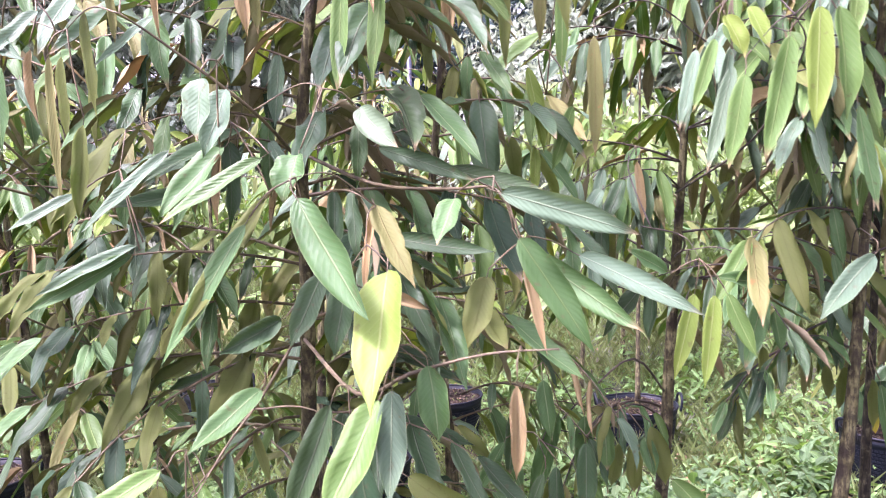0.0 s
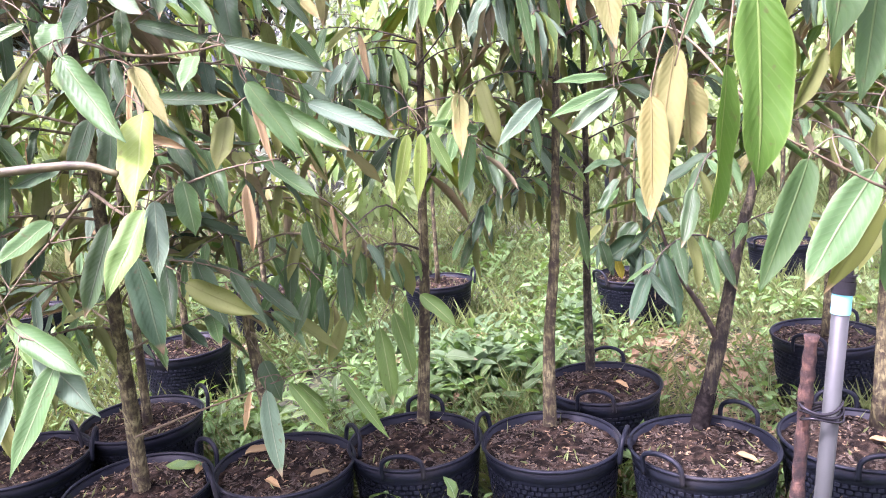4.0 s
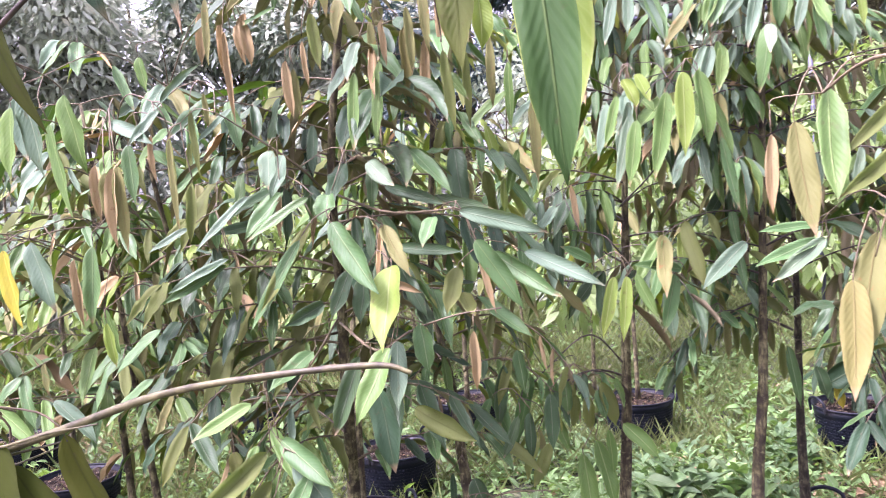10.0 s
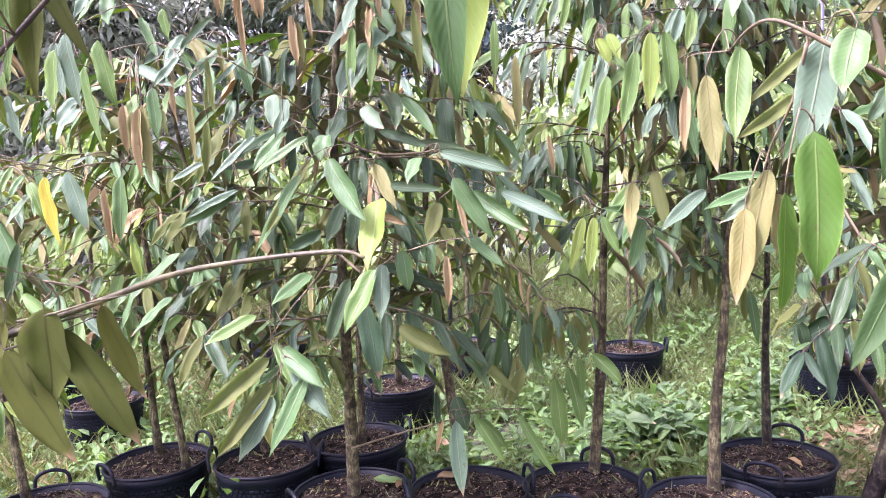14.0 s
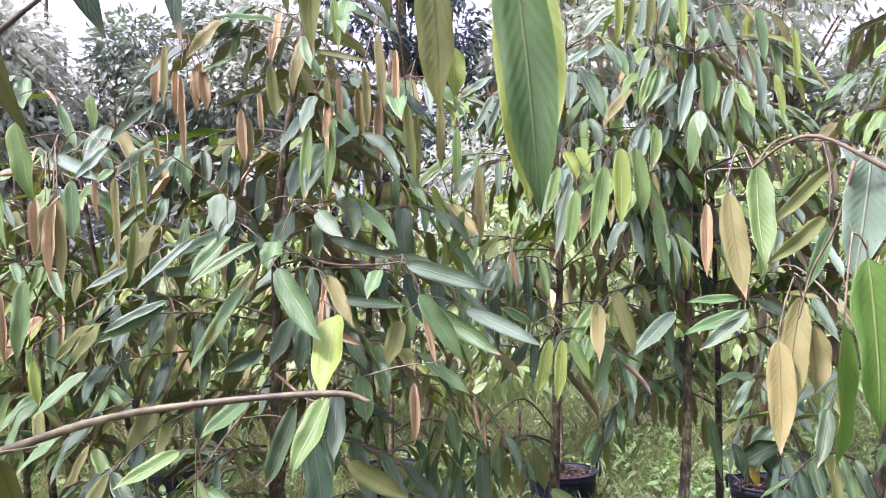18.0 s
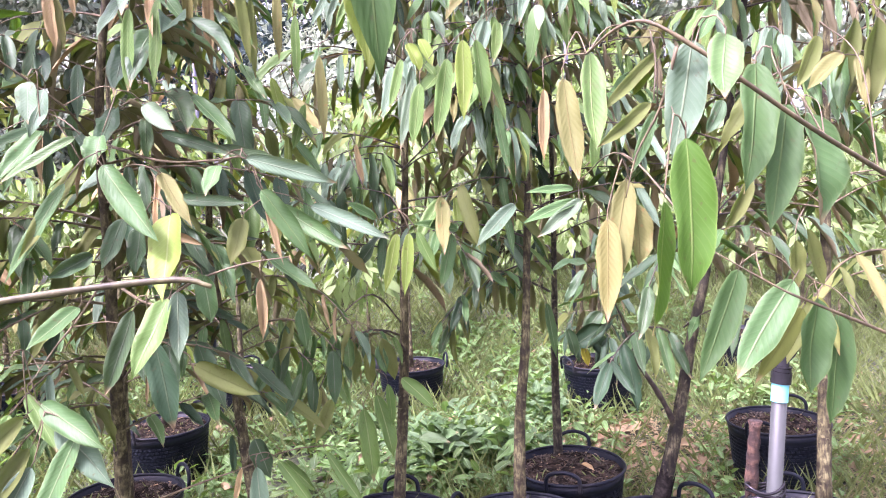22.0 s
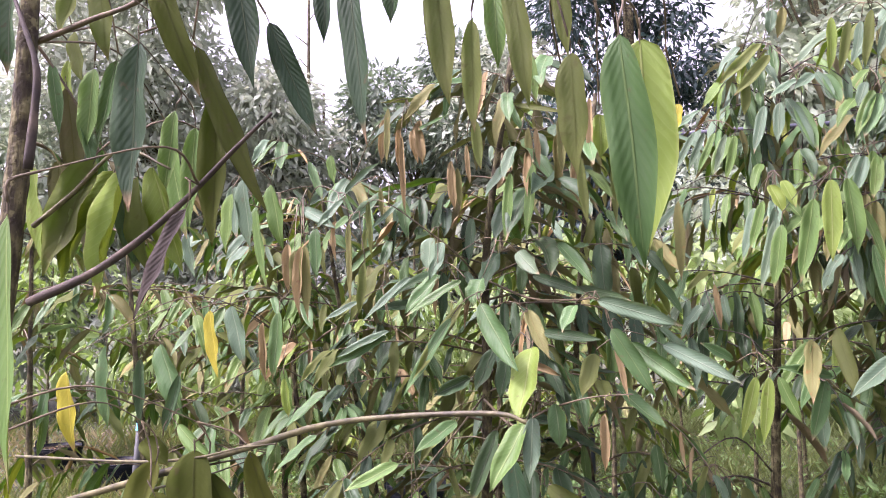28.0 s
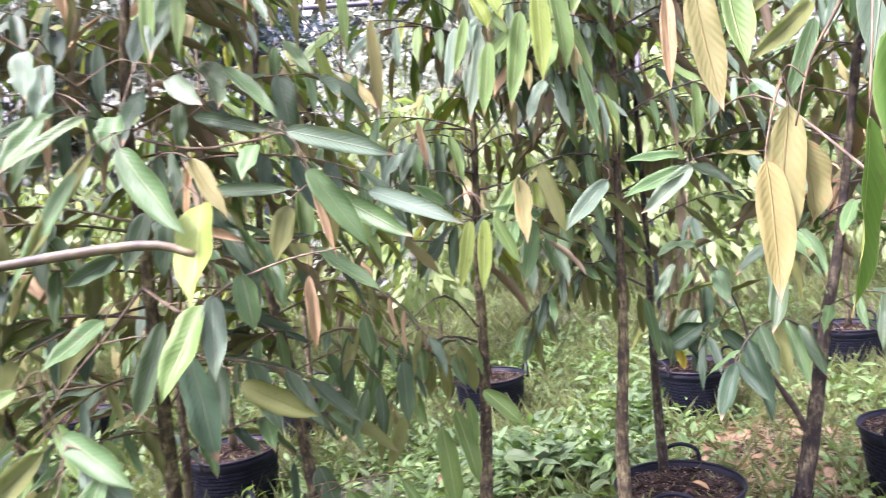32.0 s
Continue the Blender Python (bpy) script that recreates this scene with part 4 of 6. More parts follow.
leaf(mid_tree, (-0.208, 1.21, 1.539), (-0.274, 1.136, 1.444), 0.050, "green")
leaf(mid_tree, (-0.205, 1.189, 1.53), (-0.207, 1.178, 1.432), 0.019, "dry")
leaf(mid_tree, (-0.142, 1.189, 1.462), (-0.238, 1.104, 1.289), 0.040, "olive")
leaf(mid_tree, (-0.049, 1.337, 1.815), (-0.059, 1.316, 1.631), 0.036, "fresh")
leaf(mid_tree, (0.015, 1.337, 1.835), (-0.003, 1.316, 1.634), 0.039, "fresh")
leaf(mid_tree, (-0.02, 1.274, 1.873), (-0.045, 1.252, 1.784), 0.050, "pale")
leaf(mid_tree, (-0.021, 1.295, 1.6), (0.047, 1.231, 1.537), 0.053, "pale")
leaf(mid_tree, (-0.102, 1.231, 1.527), (-0.115, 1.189, 1.461), 0.065, "green")
leaf(mid_tree, (-0.068, 1.21, 1.351), (-0.111, 1.189, 1.252), 0.049, "dark")
leaf(mid_tree, (-0.037, 1.231, 1.334), (-0.052, 1.21, 1.234), 0.052, "dark")
leaf(mid_tree, (-0.15, 1.263, 1.277), (-0.218, 1.189, 1.241), 0.044, "dark")
leaf(mid_tree, (0.014, 1.475, 1.533), (0.266, 1.263, 1.465), 0.040, "dark")
leaf(mid_tree, (-0.15, 1.528, 1.595), (0.155, 1.316, 1.487), 0.038, "dark")
leaf(mid_tree, (-0.077, 1.475, 1.398), (0.18, 1.316, 1.374), 0.041, "dark")
leaf(mid_tree, (0.249, 1.369, 1.362), (0.402, 1.263, 1.258), 0.053, "green")
leaf(mid_tree, (0.306, 1.422, 1.366), (0.502, 1.316, 1.272), 0.051, "pale")
leaf(mid_tree, (0.172, 1.263, 1.339), (0.144, 1.231, 1.24), 0.055, "olive")
leaf(mid_tree, (-0.236, 1.422, 1.592), (-0.344, 1.231, 1.495), 0.040, "dark")
leaf(mid_tree, (-0.243, 1.475, 1.497), (-0.426, 1.263, 1.455), 0.041, "dark")
leaf(mid_tree, (0.04, 1.316, 1.006), (0.183, 1.263, 0.94), 0.063, "olive")
leaf(mid_tree, (-0.188, 1.263, 1.165), (-0.259, 1.157, 1.101), 0.050, "green")
leaf(mid_tree, (0.129, 1.634, 0.634), (0.148, 1.592, 0.415), 0.067, "pale")
leaf(mid_tree, (0.19, 1.655, 0.642), (0.28, 1.613, 0.512), 0.045, "fresh")
leaf(mid_tree, (0.325, 1.687, 0.639), (0.434, 1.634, 0.467), 0.040, "fresh")
leaf(mid_tree, (0.089, 1.634, 0.639), (0.062, 1.634, 0.532), 0.021, "dry")
leaf(mid_tree, (-0.308, 1.316, 1.964), (-0.294, 1.316, 1.857), 0.036, "dry")
leaf(mid_tree, (-0.321, 1.316, 1.956), (-0.313, 1.316, 1.883), 0.028, "dry")
leaf(mid_tree, (-0.374, 1.263, 2.007), (-0.378, 1.263, 1.855), 0.024, "khaki")
leaf(mid_tree, (-0.357, 1.316, 1.957), (-0.345, 1.316, 1.725), 0.022, "dry")
leaf(mid_tree, (-0.208, 1.316, 1.857), (-0.201, 1.316, 1.724), 0.033, "dry")
leaf(mid_tree, (-0.191, 1.316, 1.837), (-0.184, 1.316, 1.726), 0.025, "khaki")
leaf(mid_tree, (-0.163, 1.316, 1.899), (-0.156, 1.316, 1.791), 0.019, "dry")
leaf(mid_tree, (-0.123, 1.263, 1.947), (-0.109, 1.263, 1.819), 0.037, "olive")
leaf(mid_tree, (-0.409, 1.21, 1.744), (-0.397, 1.21, 1.588), 0.023, "olive")
leaf(mid_tree, (-0.397, 1.263, 1.791), (-0.392, 1.263, 1.71), 0.017, "khaki")
leaf(mid_tree, (-0.468, 1.21, 1.704), (-0.459, 1.21, 1.463), 0.022, "khaki")
leaf(mid_tree, (-0.42, 1.21, 1.578), (-0.436, 1.21, 1.442), 0.032, "olive")
leaf(mid_tree, (-0.199, 1.21, 1.623), (-0.224, 1.178, 1.529), 0.051, "pale")
leaf(mid_tree, (-0.477, 1.21, 1.772), (-0.35, 1.157, 1.836), 0.031, "pale")
leaf(mid_tree, (-0.135, 1.157, 1.521), (-0.256, 1.104, 1.437), 0.034, "green")
leaf(mid_tree, (-0.139, 1.157, 1.462), (-0.265, 1.104, 1.245), 0.039, "green")
leaf(mid_tree, (-0.356, 1.316, 1.759), (-0.433, 1.263, 1.671), 0.022, "pale")
leaf(mid_tree, (-0.352, 1.21, 1.398), (-0.475, 1.157, 1.334), 0.030, "pale")
leaf(mid_tree, (-0.358, 1.21, 1.385), (-0.494, 1.157, 1.31), 0.033, "green")
leaf(mid_tree, (-0.442, 1.21, 1.477), (-0.513, 1.157, 1.428), 0.023, "pale")
leaf(mid_tree, (-0.293, 1.21, 1.537), (-0.399, 1.157, 1.425), 0.028, "pale")
leaf(mid_tree, (-0.364, 1.369, 1.955), (-0.185, 1.21, 1.957), 0.022, "green")
leaf(mid_tree, (-0.119, 1.316, 2.072), (-0.219, 1.157, 2.031), 0.040, "green")
leaf(mid_tree, (0.02, 1.316, 2.123), (0.032, 1.316, 1.996), 0.030, "fresh")
leaf(mid_tree, (-0.03, 1.316, 1.998), (0.127, 1.21, 1.932), 0.019, "olive")
leaf(mid_tree, (0.1, 1.263, 1.936), (0.104, 1.263, 1.788), 0.027, "khaki")
leaf(mid_tree, (0.031, 1.316, 1.927), (0.036, 1.316, 1.823), 0.022, "dry")
leaf(mid_tree, (0.129, 1.316, 2.035), (0.139, 1.316, 1.84), 0.033, "khaki")
leaf(mid_tree, (0.17, 1.316, 1.991), (0.172, 1.316, 1.811), 0.025, "dry")
leaf(left_tree, (-0.381, 1.528, 2.044), (-0.389, 1.528, 1.911), 0.044, "dry")
leaf(left_tree, (-0.45, 1.528, 2.029), (-0.453, 1.528, 1.889), 0.029, "dry")
leaf(left_tree, (-0.481, 1.475, 2.043), (-0.49, 1.475, 1.911), 0.033, "dry")
leaf(left_tree, (-0.612, 1.21, 1.628), (-0.615, 1.21, 1.448), 0.039, "dry")
leaf(left_tree, (-0.667, 1.231, 1.641), (-0.663, 1.231, 1.509), 0.037, "dry")
leaf(left_tree, (-0.764, 1.263, 1.424), (-0.756, 1.263, 1.263), 0.031, "dry")
leaf(left_tree, (-0.844, 1.125, 1.456), (-0.798, 1.104, 1.285), 0.056, "yellow")
leaf(left_tree, (-0.812, 1.178, 1.47), (-0.753, 1.157, 1.312), 0.063, "pale")
leaf(left_tree, (-0.838, 1.21, 1.816), (-0.806, 1.189, 1.665), 0.054, "pale")
leaf(left_tree, (-0.76, 1.21, 1.743), (-0.708, 1.189, 1.525), 0.042, "fresh")
leaf(left_tree, (-0.546, 1.369, 1.71), (-0.539, 1.369, 1.558), 0.032, "olive")
leaf(left_tree, (-0.518, 1.422, 1.699), (-0.522, 1.422, 1.559), 0.030, "olive")
leaf(left_tree, (-0.422, 1.316, 1.517), (-0.42, 1.316, 1.416), 0.034, "green")
leaf(left_tree, (-0.629, 1.316, 1.694), (-0.61, 1.295, 1.55), 0.047, "green")
leaf(left_tree, (-0.727, 1.316, 1.293), (-0.7, 1.316, 1.179), 0.035, "fresh")
leaf(left_tree, (-0.986, 0.786, 1.312), (-0.956, 0.786, 1.136), 0.060, "yellow")
leaf(left_tree, (-1.126, 1.051, 1.374), (-1.092, 1.03, 1.15), 0.061, "green")
leaf(left_tree, (-0.941, 1.051, 1.367), (-0.842, 1.019, 1.188), 0.077, "green")
leaf(left_tree, (-1.056, 1.104, 1.325), (-1.049, 1.104, 1.15), 0.044, "dark")
leaf(left_tree, (-0.996, 1.21, 1.686), (-0.962, 1.21, 1.561), 0.049, "pale")
leaf(left_tree, (-0.879, 0.998, 1.155), (-0.833, 0.998, 1.307), 0.042, "dark")
leaf(left_tree, (-0.818, 0.977, 1.171), (-0.655, 0.945, 1.049), 0.046, "fresh")
leaf(left_tree, (-0.632, 1.21, 1.62), (-0.629, 1.21, 1.499), 0.041, "khaki")
leaf(left_tree, (-0.601, 1.21, 1.632), (-0.59, 1.21, 1.433), 0.039, "khaki")
leaf(left_tree, (-0.565, 1.316, 1.713), (-0.559, 1.316, 1.597), 0.024, "dry")
leaf(left_tree, (-0.646, 1.157, 1.45), (-0.651, 1.136, 1.278), 0.049, "green")
leaf(left_tree, (-0.636, 1.263, 1.745), (-0.508, 1.21, 1.679), 0.045, "pale")
leaf(left_tree, (-0.514, 1.263, 1.761), (-0.567, 1.21, 1.681), 0.032, "pale")
leaf(left_tree, (-0.609, 1.369, 1.92), (-0.594, 1.369, 1.833), 0.037, "fresh")
leaf(left_tree, (-0.595, 1.104, 1.28), (-0.582, 1.104, 1.185), 0.031, "lime")
leaf(behind_tree, (0.369, 1.581, 1.819), (0.369, 1.581, 1.532), 0.037, "khaki")
leaf(behind_tree, (0.742, 1.507, 1.767), (0.734, 1.496, 1.565), 0.059, "lime")
leaf(behind_tree, (0.706, 1.539, 1.739), (0.662, 1.528, 1.513), 0.057, "fresh")
leaf(behind_tree, (0.783, 1.528, 1.772), (0.794, 1.517, 1.583), 0.056, "fresh")
leaf(behind_tree, (0.625, 1.528, 1.661), (0.599, 1.528, 1.5), 0.048, "fresh")
leaf(behind_tree, (0.586, 1.581, 1.735), (0.549, 1.581, 1.607), 0.033, "fresh")
leaf(behind_tree, (0.614, 1.581, 1.717), (0.59, 1.581, 1.588), 0.029, "pale")
leaf(behind_tree, (0.817, 1.549, 1.698), (0.855, 1.528, 1.552), 0.032, "fresh")
leaf(behind_tree, (0.842, 1.581, 1.605), (0.871, 1.56, 1.419), 0.035, "green")
leaf(behind_tree, (0.632, 1.528, 1.779), (0.659, 1.507, 1.706), 0.041, "lime")
leaf(behind_tree, (0.419, 1.74, 1.981), (0.352, 1.74, 1.861), 0.028, "pale")
leaf(behind_tree, (0.445, 1.74, 1.976), (0.396, 1.74, 1.864), 0.026, "pale")
leaf(behind_tree, (0.476, 1.74, 1.973), (0.422, 1.74, 1.855), 0.028, "fresh")
leaf(behind_tree, (0.505, 1.74, 1.965), (0.471, 1.74, 1.846), 0.028, "pale")
leaf(behind_tree, (0.531, 1.74, 1.958), (0.5, 1.74, 1.827), 0.032, "fresh")
leaf(behind_tree, (0.455, 1.634, 1.517), (0.467, 1.634, 1.398), 0.022, "dry")
leaf(behind_tree, (0.544, 1.549, 1.267), (0.505, 1.528, 1.117), 0.042, "lime")
leaf(behind_tree, (0.575, 1.528, 1.267), (0.554, 1.507, 1.108), 0.042, "lime")
leaf(behind_tree, (0.599, 1.528, 1.271), (0.644, 1.507, 1.164), 0.038, "fresh")
leaf(behind_tree, (0.489, 1.528, 1.316), (0.412, 1.475, 1.361), 0.035, "green")
leaf(behind_tree, (0.747, 1.74, 1.262), (0.605, 1.634, 1.29), 0.045, "green")
leaf(behind_tree, (0.729, 1.74, 1.245), (0.688, 1.719, 1.09), 0.056, "green")
leaf(behind_tree, (0.898, 1.634, 1.328), (0.761, 1.528, 1.225), 0.055, "pale")
leaf(behind_tree, (0.185, 1.74, 0.917), (0.124, 1.74, 0.807), 0.040, "green")
leaf(behind_tree, (0.366, 1.793, 0.96), (0.36, 1.793, 0.81), 0.055, "green")
leaf(behind_tree, (0.44, 1.793, 0.754), (0.458, 1.761, 0.512), 0.070, "fresh")
leaf(behind_tree, (0.486, 1.814, 0.757), (0.524, 1.782, 0.57), 0.063, "fresh")
leaf(behind_tree, (0.312, 1.793, 0.979), (0.246, 1.793, 0.755), 0.056, "bottle")
leaf(behind_tree, (0.511, 1.793, 0.938), (0.542, 1.793, 0.809), 0.055, "olive")
leaf(behind_tree, (0.571, 1.846, 0.796), (0.66, 1.793, 0.706), 0.059, "fresh")
leaf(behind_tree, (0.223, 1.846, 0.991), (0.195, 1.846, 0.799), 0.053, "dark")
leaf(behind_tree, (0.669, 1.687, 2.04), (0.728, 1.655, 1.882), 0.045, "pale")
leaf(behind_tree, (0.748, 1.687, 2.107), (0.783, 1.666, 2.013), 0.039, "pale")
leaf(behind_tree, (0.695, 1.687, 2.092), (0.621, 1.634, 2.032), 0.032, "pale")
leaf(behind_tree, (0.802, 1.74, 2.277), (0.788, 1.74, 2.12), 0.037, "lime")
leaf(behind_tree, (0.877, 1.74, 2.257), (0.856, 1.74, 2.152), 0.030, "pale")
leaf(behind_tree, (0.947, 1.74, 2.254), (0.913, 1.74, 2.146), 0.034, "pale")
leaf(behind_tree, (0.955, 1.634, 2.245), (0.956, 1.634, 2.079), 0.032, "lime")
leaf(behind_tree, (0.885, 1.687, 2.039), (0.835, 1.666, 1.91), 0.042, "fresh")
leaf(behind_tree, (0.935, 1.74, 2.053), (0.899, 1.74, 1.963), 0.030, "pale")
leaf(behind_tree, (0.96, 1.74, 1.998), (0.889, 1.719, 1.924), 0.037, "pale")
leaf(behind_tree, (0.836, 1.793, 2.125), (0.84, 1.793, 2.031), 0.034, "pale")
leaf(behind_tree, (0.84, 1.687, 1.865), (0.801, 1.687, 1.783), 0.029, "pale")
leaf(behind_tree, (0.874, 1.687, 1.871), (0.861, 1.687, 1.753), 0.039, "fresh")
leaf(behind_tree, (0.931, 1.74, 1.872), (0.892, 1.74, 1.791), 0.028, "pale")
leaf(behind_tree, (0.606, 1.581, 1.778), (0.634, 1.56, 1.699), 0.043, "lime")
leaf(behind_tree, (0.638, 1.581, 1.736), (0.676, 1.56, 1.685), 0.034, "fresh")
leaf(behind_tree, (0.618, 1.581, 1.684), (0.569, 1.56, 1.495), 0.040, "pale")
leaf(behind_tree, (0.566, 1.634, 1.725), (0.531, 1.613, 1.577), 0.035, "pale")
leaf(behind_tree, (0.621, 1.634, 1.789), (0.655, 1.613, 1.708), 0.046, "fresh")
leaf(behind_tree, (0.612, 1.74, 2.227), (0.493, 1.719, 2.115), 0.043, "olive")
leaf(behind_tree, (0.633, 1.74, 2.189), (0.535, 1.719, 2.076), 0.043, "olive")
leaf(behind_tree, (0.568, 1.74, 2.112), (0.561, 1.74, 2.019), 0.037, "olive")
leaf(behind_tree, (0.844, 1.74, 2.261), (0.816, 1.74, 2.112), 0.035, "olive")
leaf(behind_tree, (0.905, 1.74, 2.285), (0.879, 1.74, 2.121), 0.035, "olive")
leaf(behind_tree, (0.648, 1.74, 2.325), (0.636, 1.74, 2.254), 0.043, "pale")
leaf(behind_tree, (0.678, 1.74, 2.329), (0.659, 1.74, 2.241), 0.036, "khaki")
leaf(behind_tree, (0.273, 1.74, 1.055), (0.288, 1.719, 0.934), 0.050, "green")
leaf(behind_tree, (0.297, 1.687, 0.885), (0.294, 1.676, 0.755), 0.042, "dark")
leaf(behind_tree, (0.358, 1.687, 0.935), (0.356, 1.676, 0.783), 0.055, "dark")
leaf(behind_tree, (0.401, 1.74, 0.967), (0.405, 1.719, 0.869), 0.050, "green")
leaf(behind_tree, (0.432, 1.74, 0.918), (0.415, 1.74, 0.824), 0.034, "olive")
leaf(behind_tree, (0.465, 1.74, 0.916), (0.465, 1.74, 0.813), 0.044, "olive")
leaf(behind_tree, (0.497, 1.793, 0.915), (0.515, 1.772, 0.836), 0.045, "green")
leaf(behind_tree, (0.266, 1.634, 0.889), (0.218, 1.613, 0.781), 0.035, "dark")
leaf(behind_tree, (0.345, 1.687, 0.793), (0.295, 1.666, 0.68), 0.049, "olive")
leaf(behind_tree, (0.52, 1.793, 0.795), (0.526, 1.793, 0.665), 0.038, "fresh")
leaf(right_tree, (1.535, 1.051, 1.713), (1.489, 1.051, 1.521), 0.063, "olive")
leaf(right_tree, (1.547, 0.998, 1.702), (1.524, 0.998, 1.507), 0.076, "olive")
leaf(right_tree, (1.403, 0.998, 1.666), (1.354, 0.998, 1.56), 0.048, "olive")
leaf(right_tree, (1.273, 0.892, 1.245), (1.278, 0.892, 1.154), 0.045, "olive")
leaf(right_tree, (1.337, 0.945, 1.262), (1.375, 0.945, 1.141), 0.043, "olive")
leaf(right_tree, (0.942, 0.786, 1.606), (0.808, 0.733, 1.496), 0.029, "olive")
leaf(right_tree, (0.893, 0.733, 1.508), (0.78, 0.68, 1.438), 0.031, "olive")
leaf(right_tree, (0.928, 0.786, 1.499), (0.882, 0.786, 1.393), 0.030, "green")
leaf(right_tree, (1.058, 0.786, 1.515), (1.024, 0.786, 1.457), 0.034, "dark")
leaf(right_tree, (1.177, 0.892, 1.373), (1.12, 0.892, 1.277), 0.038, "olive")
leaf(right_tree, (1.005, 1.422, 1.336), (0.85, 1.369, 1.288), 0.041, "green")
leaf(right_tree, (1.021, 1.422, 1.336), (0.885, 1.369, 1.251), 0.047, "pale")
leaf(right_tree, (1.018, 1.475, 1.369), (0.876, 1.422, 1.364), 0.033, "green")
leaf(near_tree, (0.303, 0.256, 1.724), (0.307, 0.256, 1.583), 0.047, "olive")
leaf(near_tree, (0.248, 0.203, 1.805), (0.264, 0.203, 1.655), 0.036, "olive")
leaf(near_tree, (0.156, 0.203, 1.834), (0.172, 0.203, 1.668), 0.043, "olive")
leaf(near_tree, (0.177, 0.277, 1.791), (0.179, 0.277, 1.653), 0.032, "olive")
# Overhead leaves in shade: the next eight have that darkness in their colour.
leaf(near_tree, (0.08, 0.129, 1.813), (0.103, 0.129, 1.612), 0.038, "deep")
leaf(near_tree, (0.04, 0.15, 1.851), (0.039, 0.15, 1.739), 0.029, "deep")
leaf(near_tree, (-0.032, 0.15, 1.77), (0.019, 0.171, 1.639), 0.037, "deep")
leaf(near_tree, (-0.061, 0.118, 1.847), (-0.04, 0.129, 1.691), 0.047, "deep")
leaf(near_tree, (-0.134, 0.15, 1.753), (-0.048, 0.171, 1.554), 0.041, "olive_shade")
leaf(near_tree, (-0.144, 0.203, 1.713), (-0.147, 0.203, 1.521), 0.050, "olive_shade")
leaf(near_tree, (-0.177, 0.097, 1.745), (-0.183, 0.097, 1.553), 0.060, "deep")
leaf(near_tree, (-0.164, 0.097, 1.842), (-0.106, 0.118, 1.685), 0.041, "olive_shade")
# Olive cluster lit from behind: lime and olive colours stand in for that glow.
leaf(near_tree, (-0.323, 0.182, 1.636), (-0.436, 0.214, 1.493), 0.080, "olive")
leaf(near_tree, (-0.31, 0.203, 1.623), (-0.416, 0.224, 1.481), 0.064, "lime")
leaf(near_tree, (-0.269, 0.182, 1.616), (-0.329, 0.203, 1.462), 0.072, "lime")
leaf(near_tree, (-0.276, 0.214, 1.617), (-0.265, 0.224, 1.492), 0.053, "olive")
leaf(near_tree, (-0.272, 0.235, 1.633), (-0.227, 0.245, 1.493), 0.054, "lime")
leaf(near_tree, (-0.106, 0.097, 1.545), (-0.17, 0.097, 1.428), 0.036, "withered")
leaf(near_tree, (-0.327, 0.15, 1.88), (-0.357, 0.15, 1.807), 0.038, "olive")
leaf(near_tree, (-0.325, 0.182, 1.886), (-0.306, 0.182, 1.776), 0.040, "olive")
leaf(near_tree, (-0.489, 0.182, 1.939), (-0.487, 0.182, 1.779), 0.054, "dark")
leaf(near_tree, (-0.454, 0.256, 1.816), (-0.439, 0.256, 1.689), 0.030, "lime")
leaf(near_tree, (-0.361, 0.214, 1.777), (-0.371, 0.214, 1.657), 0.040, "fresh")
leaf(near_tree, (-0.342, 0.235, 1.794), (-0.37, 0.235, 1.672), 0.034, "green")
leaf(near_tree, (-0.386, 0.415, 1.773), (-0.405, 0.415, 1.635), 0.041, "fresh")
leaf(near_tree, (-0.387, 0.468, 1.757), (-0.394, 0.468, 1.589), 0.045, "fresh")
leaf(near_tree, (-0.485, 0.521, 1.753), (-0.442, 0.521, 1.578), 0.050, "fresh")
leaf(near_tree, (-0.509, 0.786, 1.734), (-0.484, 0.786, 1.577), 0.054, "pale")
leaf(near_tree, (-0.537, 0.786, 1.704), (-0.549, 0.786, 1.574), 0.050, "fresh")
leaf(near_tree, (-0.505, 0.892, 1.739), (-0.473, 0.892, 1.593), 0.052, "fresh")
# Lime here again stands in for light through an olive leaf.
leaf(near_tree, (-0.488, 0.235, 1.65), (-0.458, 0.235, 1.507), 0.049, "lime")
leaf(near_tree, (-0.445, 0.256, 1.859), (-0.42, 0.256, 1.777), 0.037, "olive")
leaf(near_tree, (0.195, 0.309, 1.869), (0.201, 0.309, 1.741), 0.036, "fresh")
leaf(near_tree, (0.289, 0.256, 1.835), (0.3, 0.256, 1.724), 0.029, "olive")
leaf(near_tree, (0.106, 0.203, 1.857), (0.099, 0.203, 1.774), 0.031, "dark")
leaf(near_tree, (-0.122, -0.115, 1.583), (-0.064, -0.147, 1.298), 0.037, "fresh")
# Low leaves by the path, with shade put into their olive colour.
leaf(near_tree, (-0.307, 0.383, 1.226), (-0.29, 0.362, 1.069), 0.092, "olive_shade")
leaf(near_tree, (-0.362, 0.362, 1.164), (-0.245, 0.341, 1.004), 0.074, "olive_shade")
leaf(near_tree, (-0.394, 0.40, 1.203), (-0.446, 0.38, 1.005), 0.092, "olive_shade")
leaf(near_tree, (-0.294, 0.394, 1.2), (-0.159, 0.373, 1.017), 0.069, "olive_shade")
leaf(near_tree, (-0.208, 0.383, 1.228), (-0.147, 0.383, 1.087), 0.049, "olive_shade")
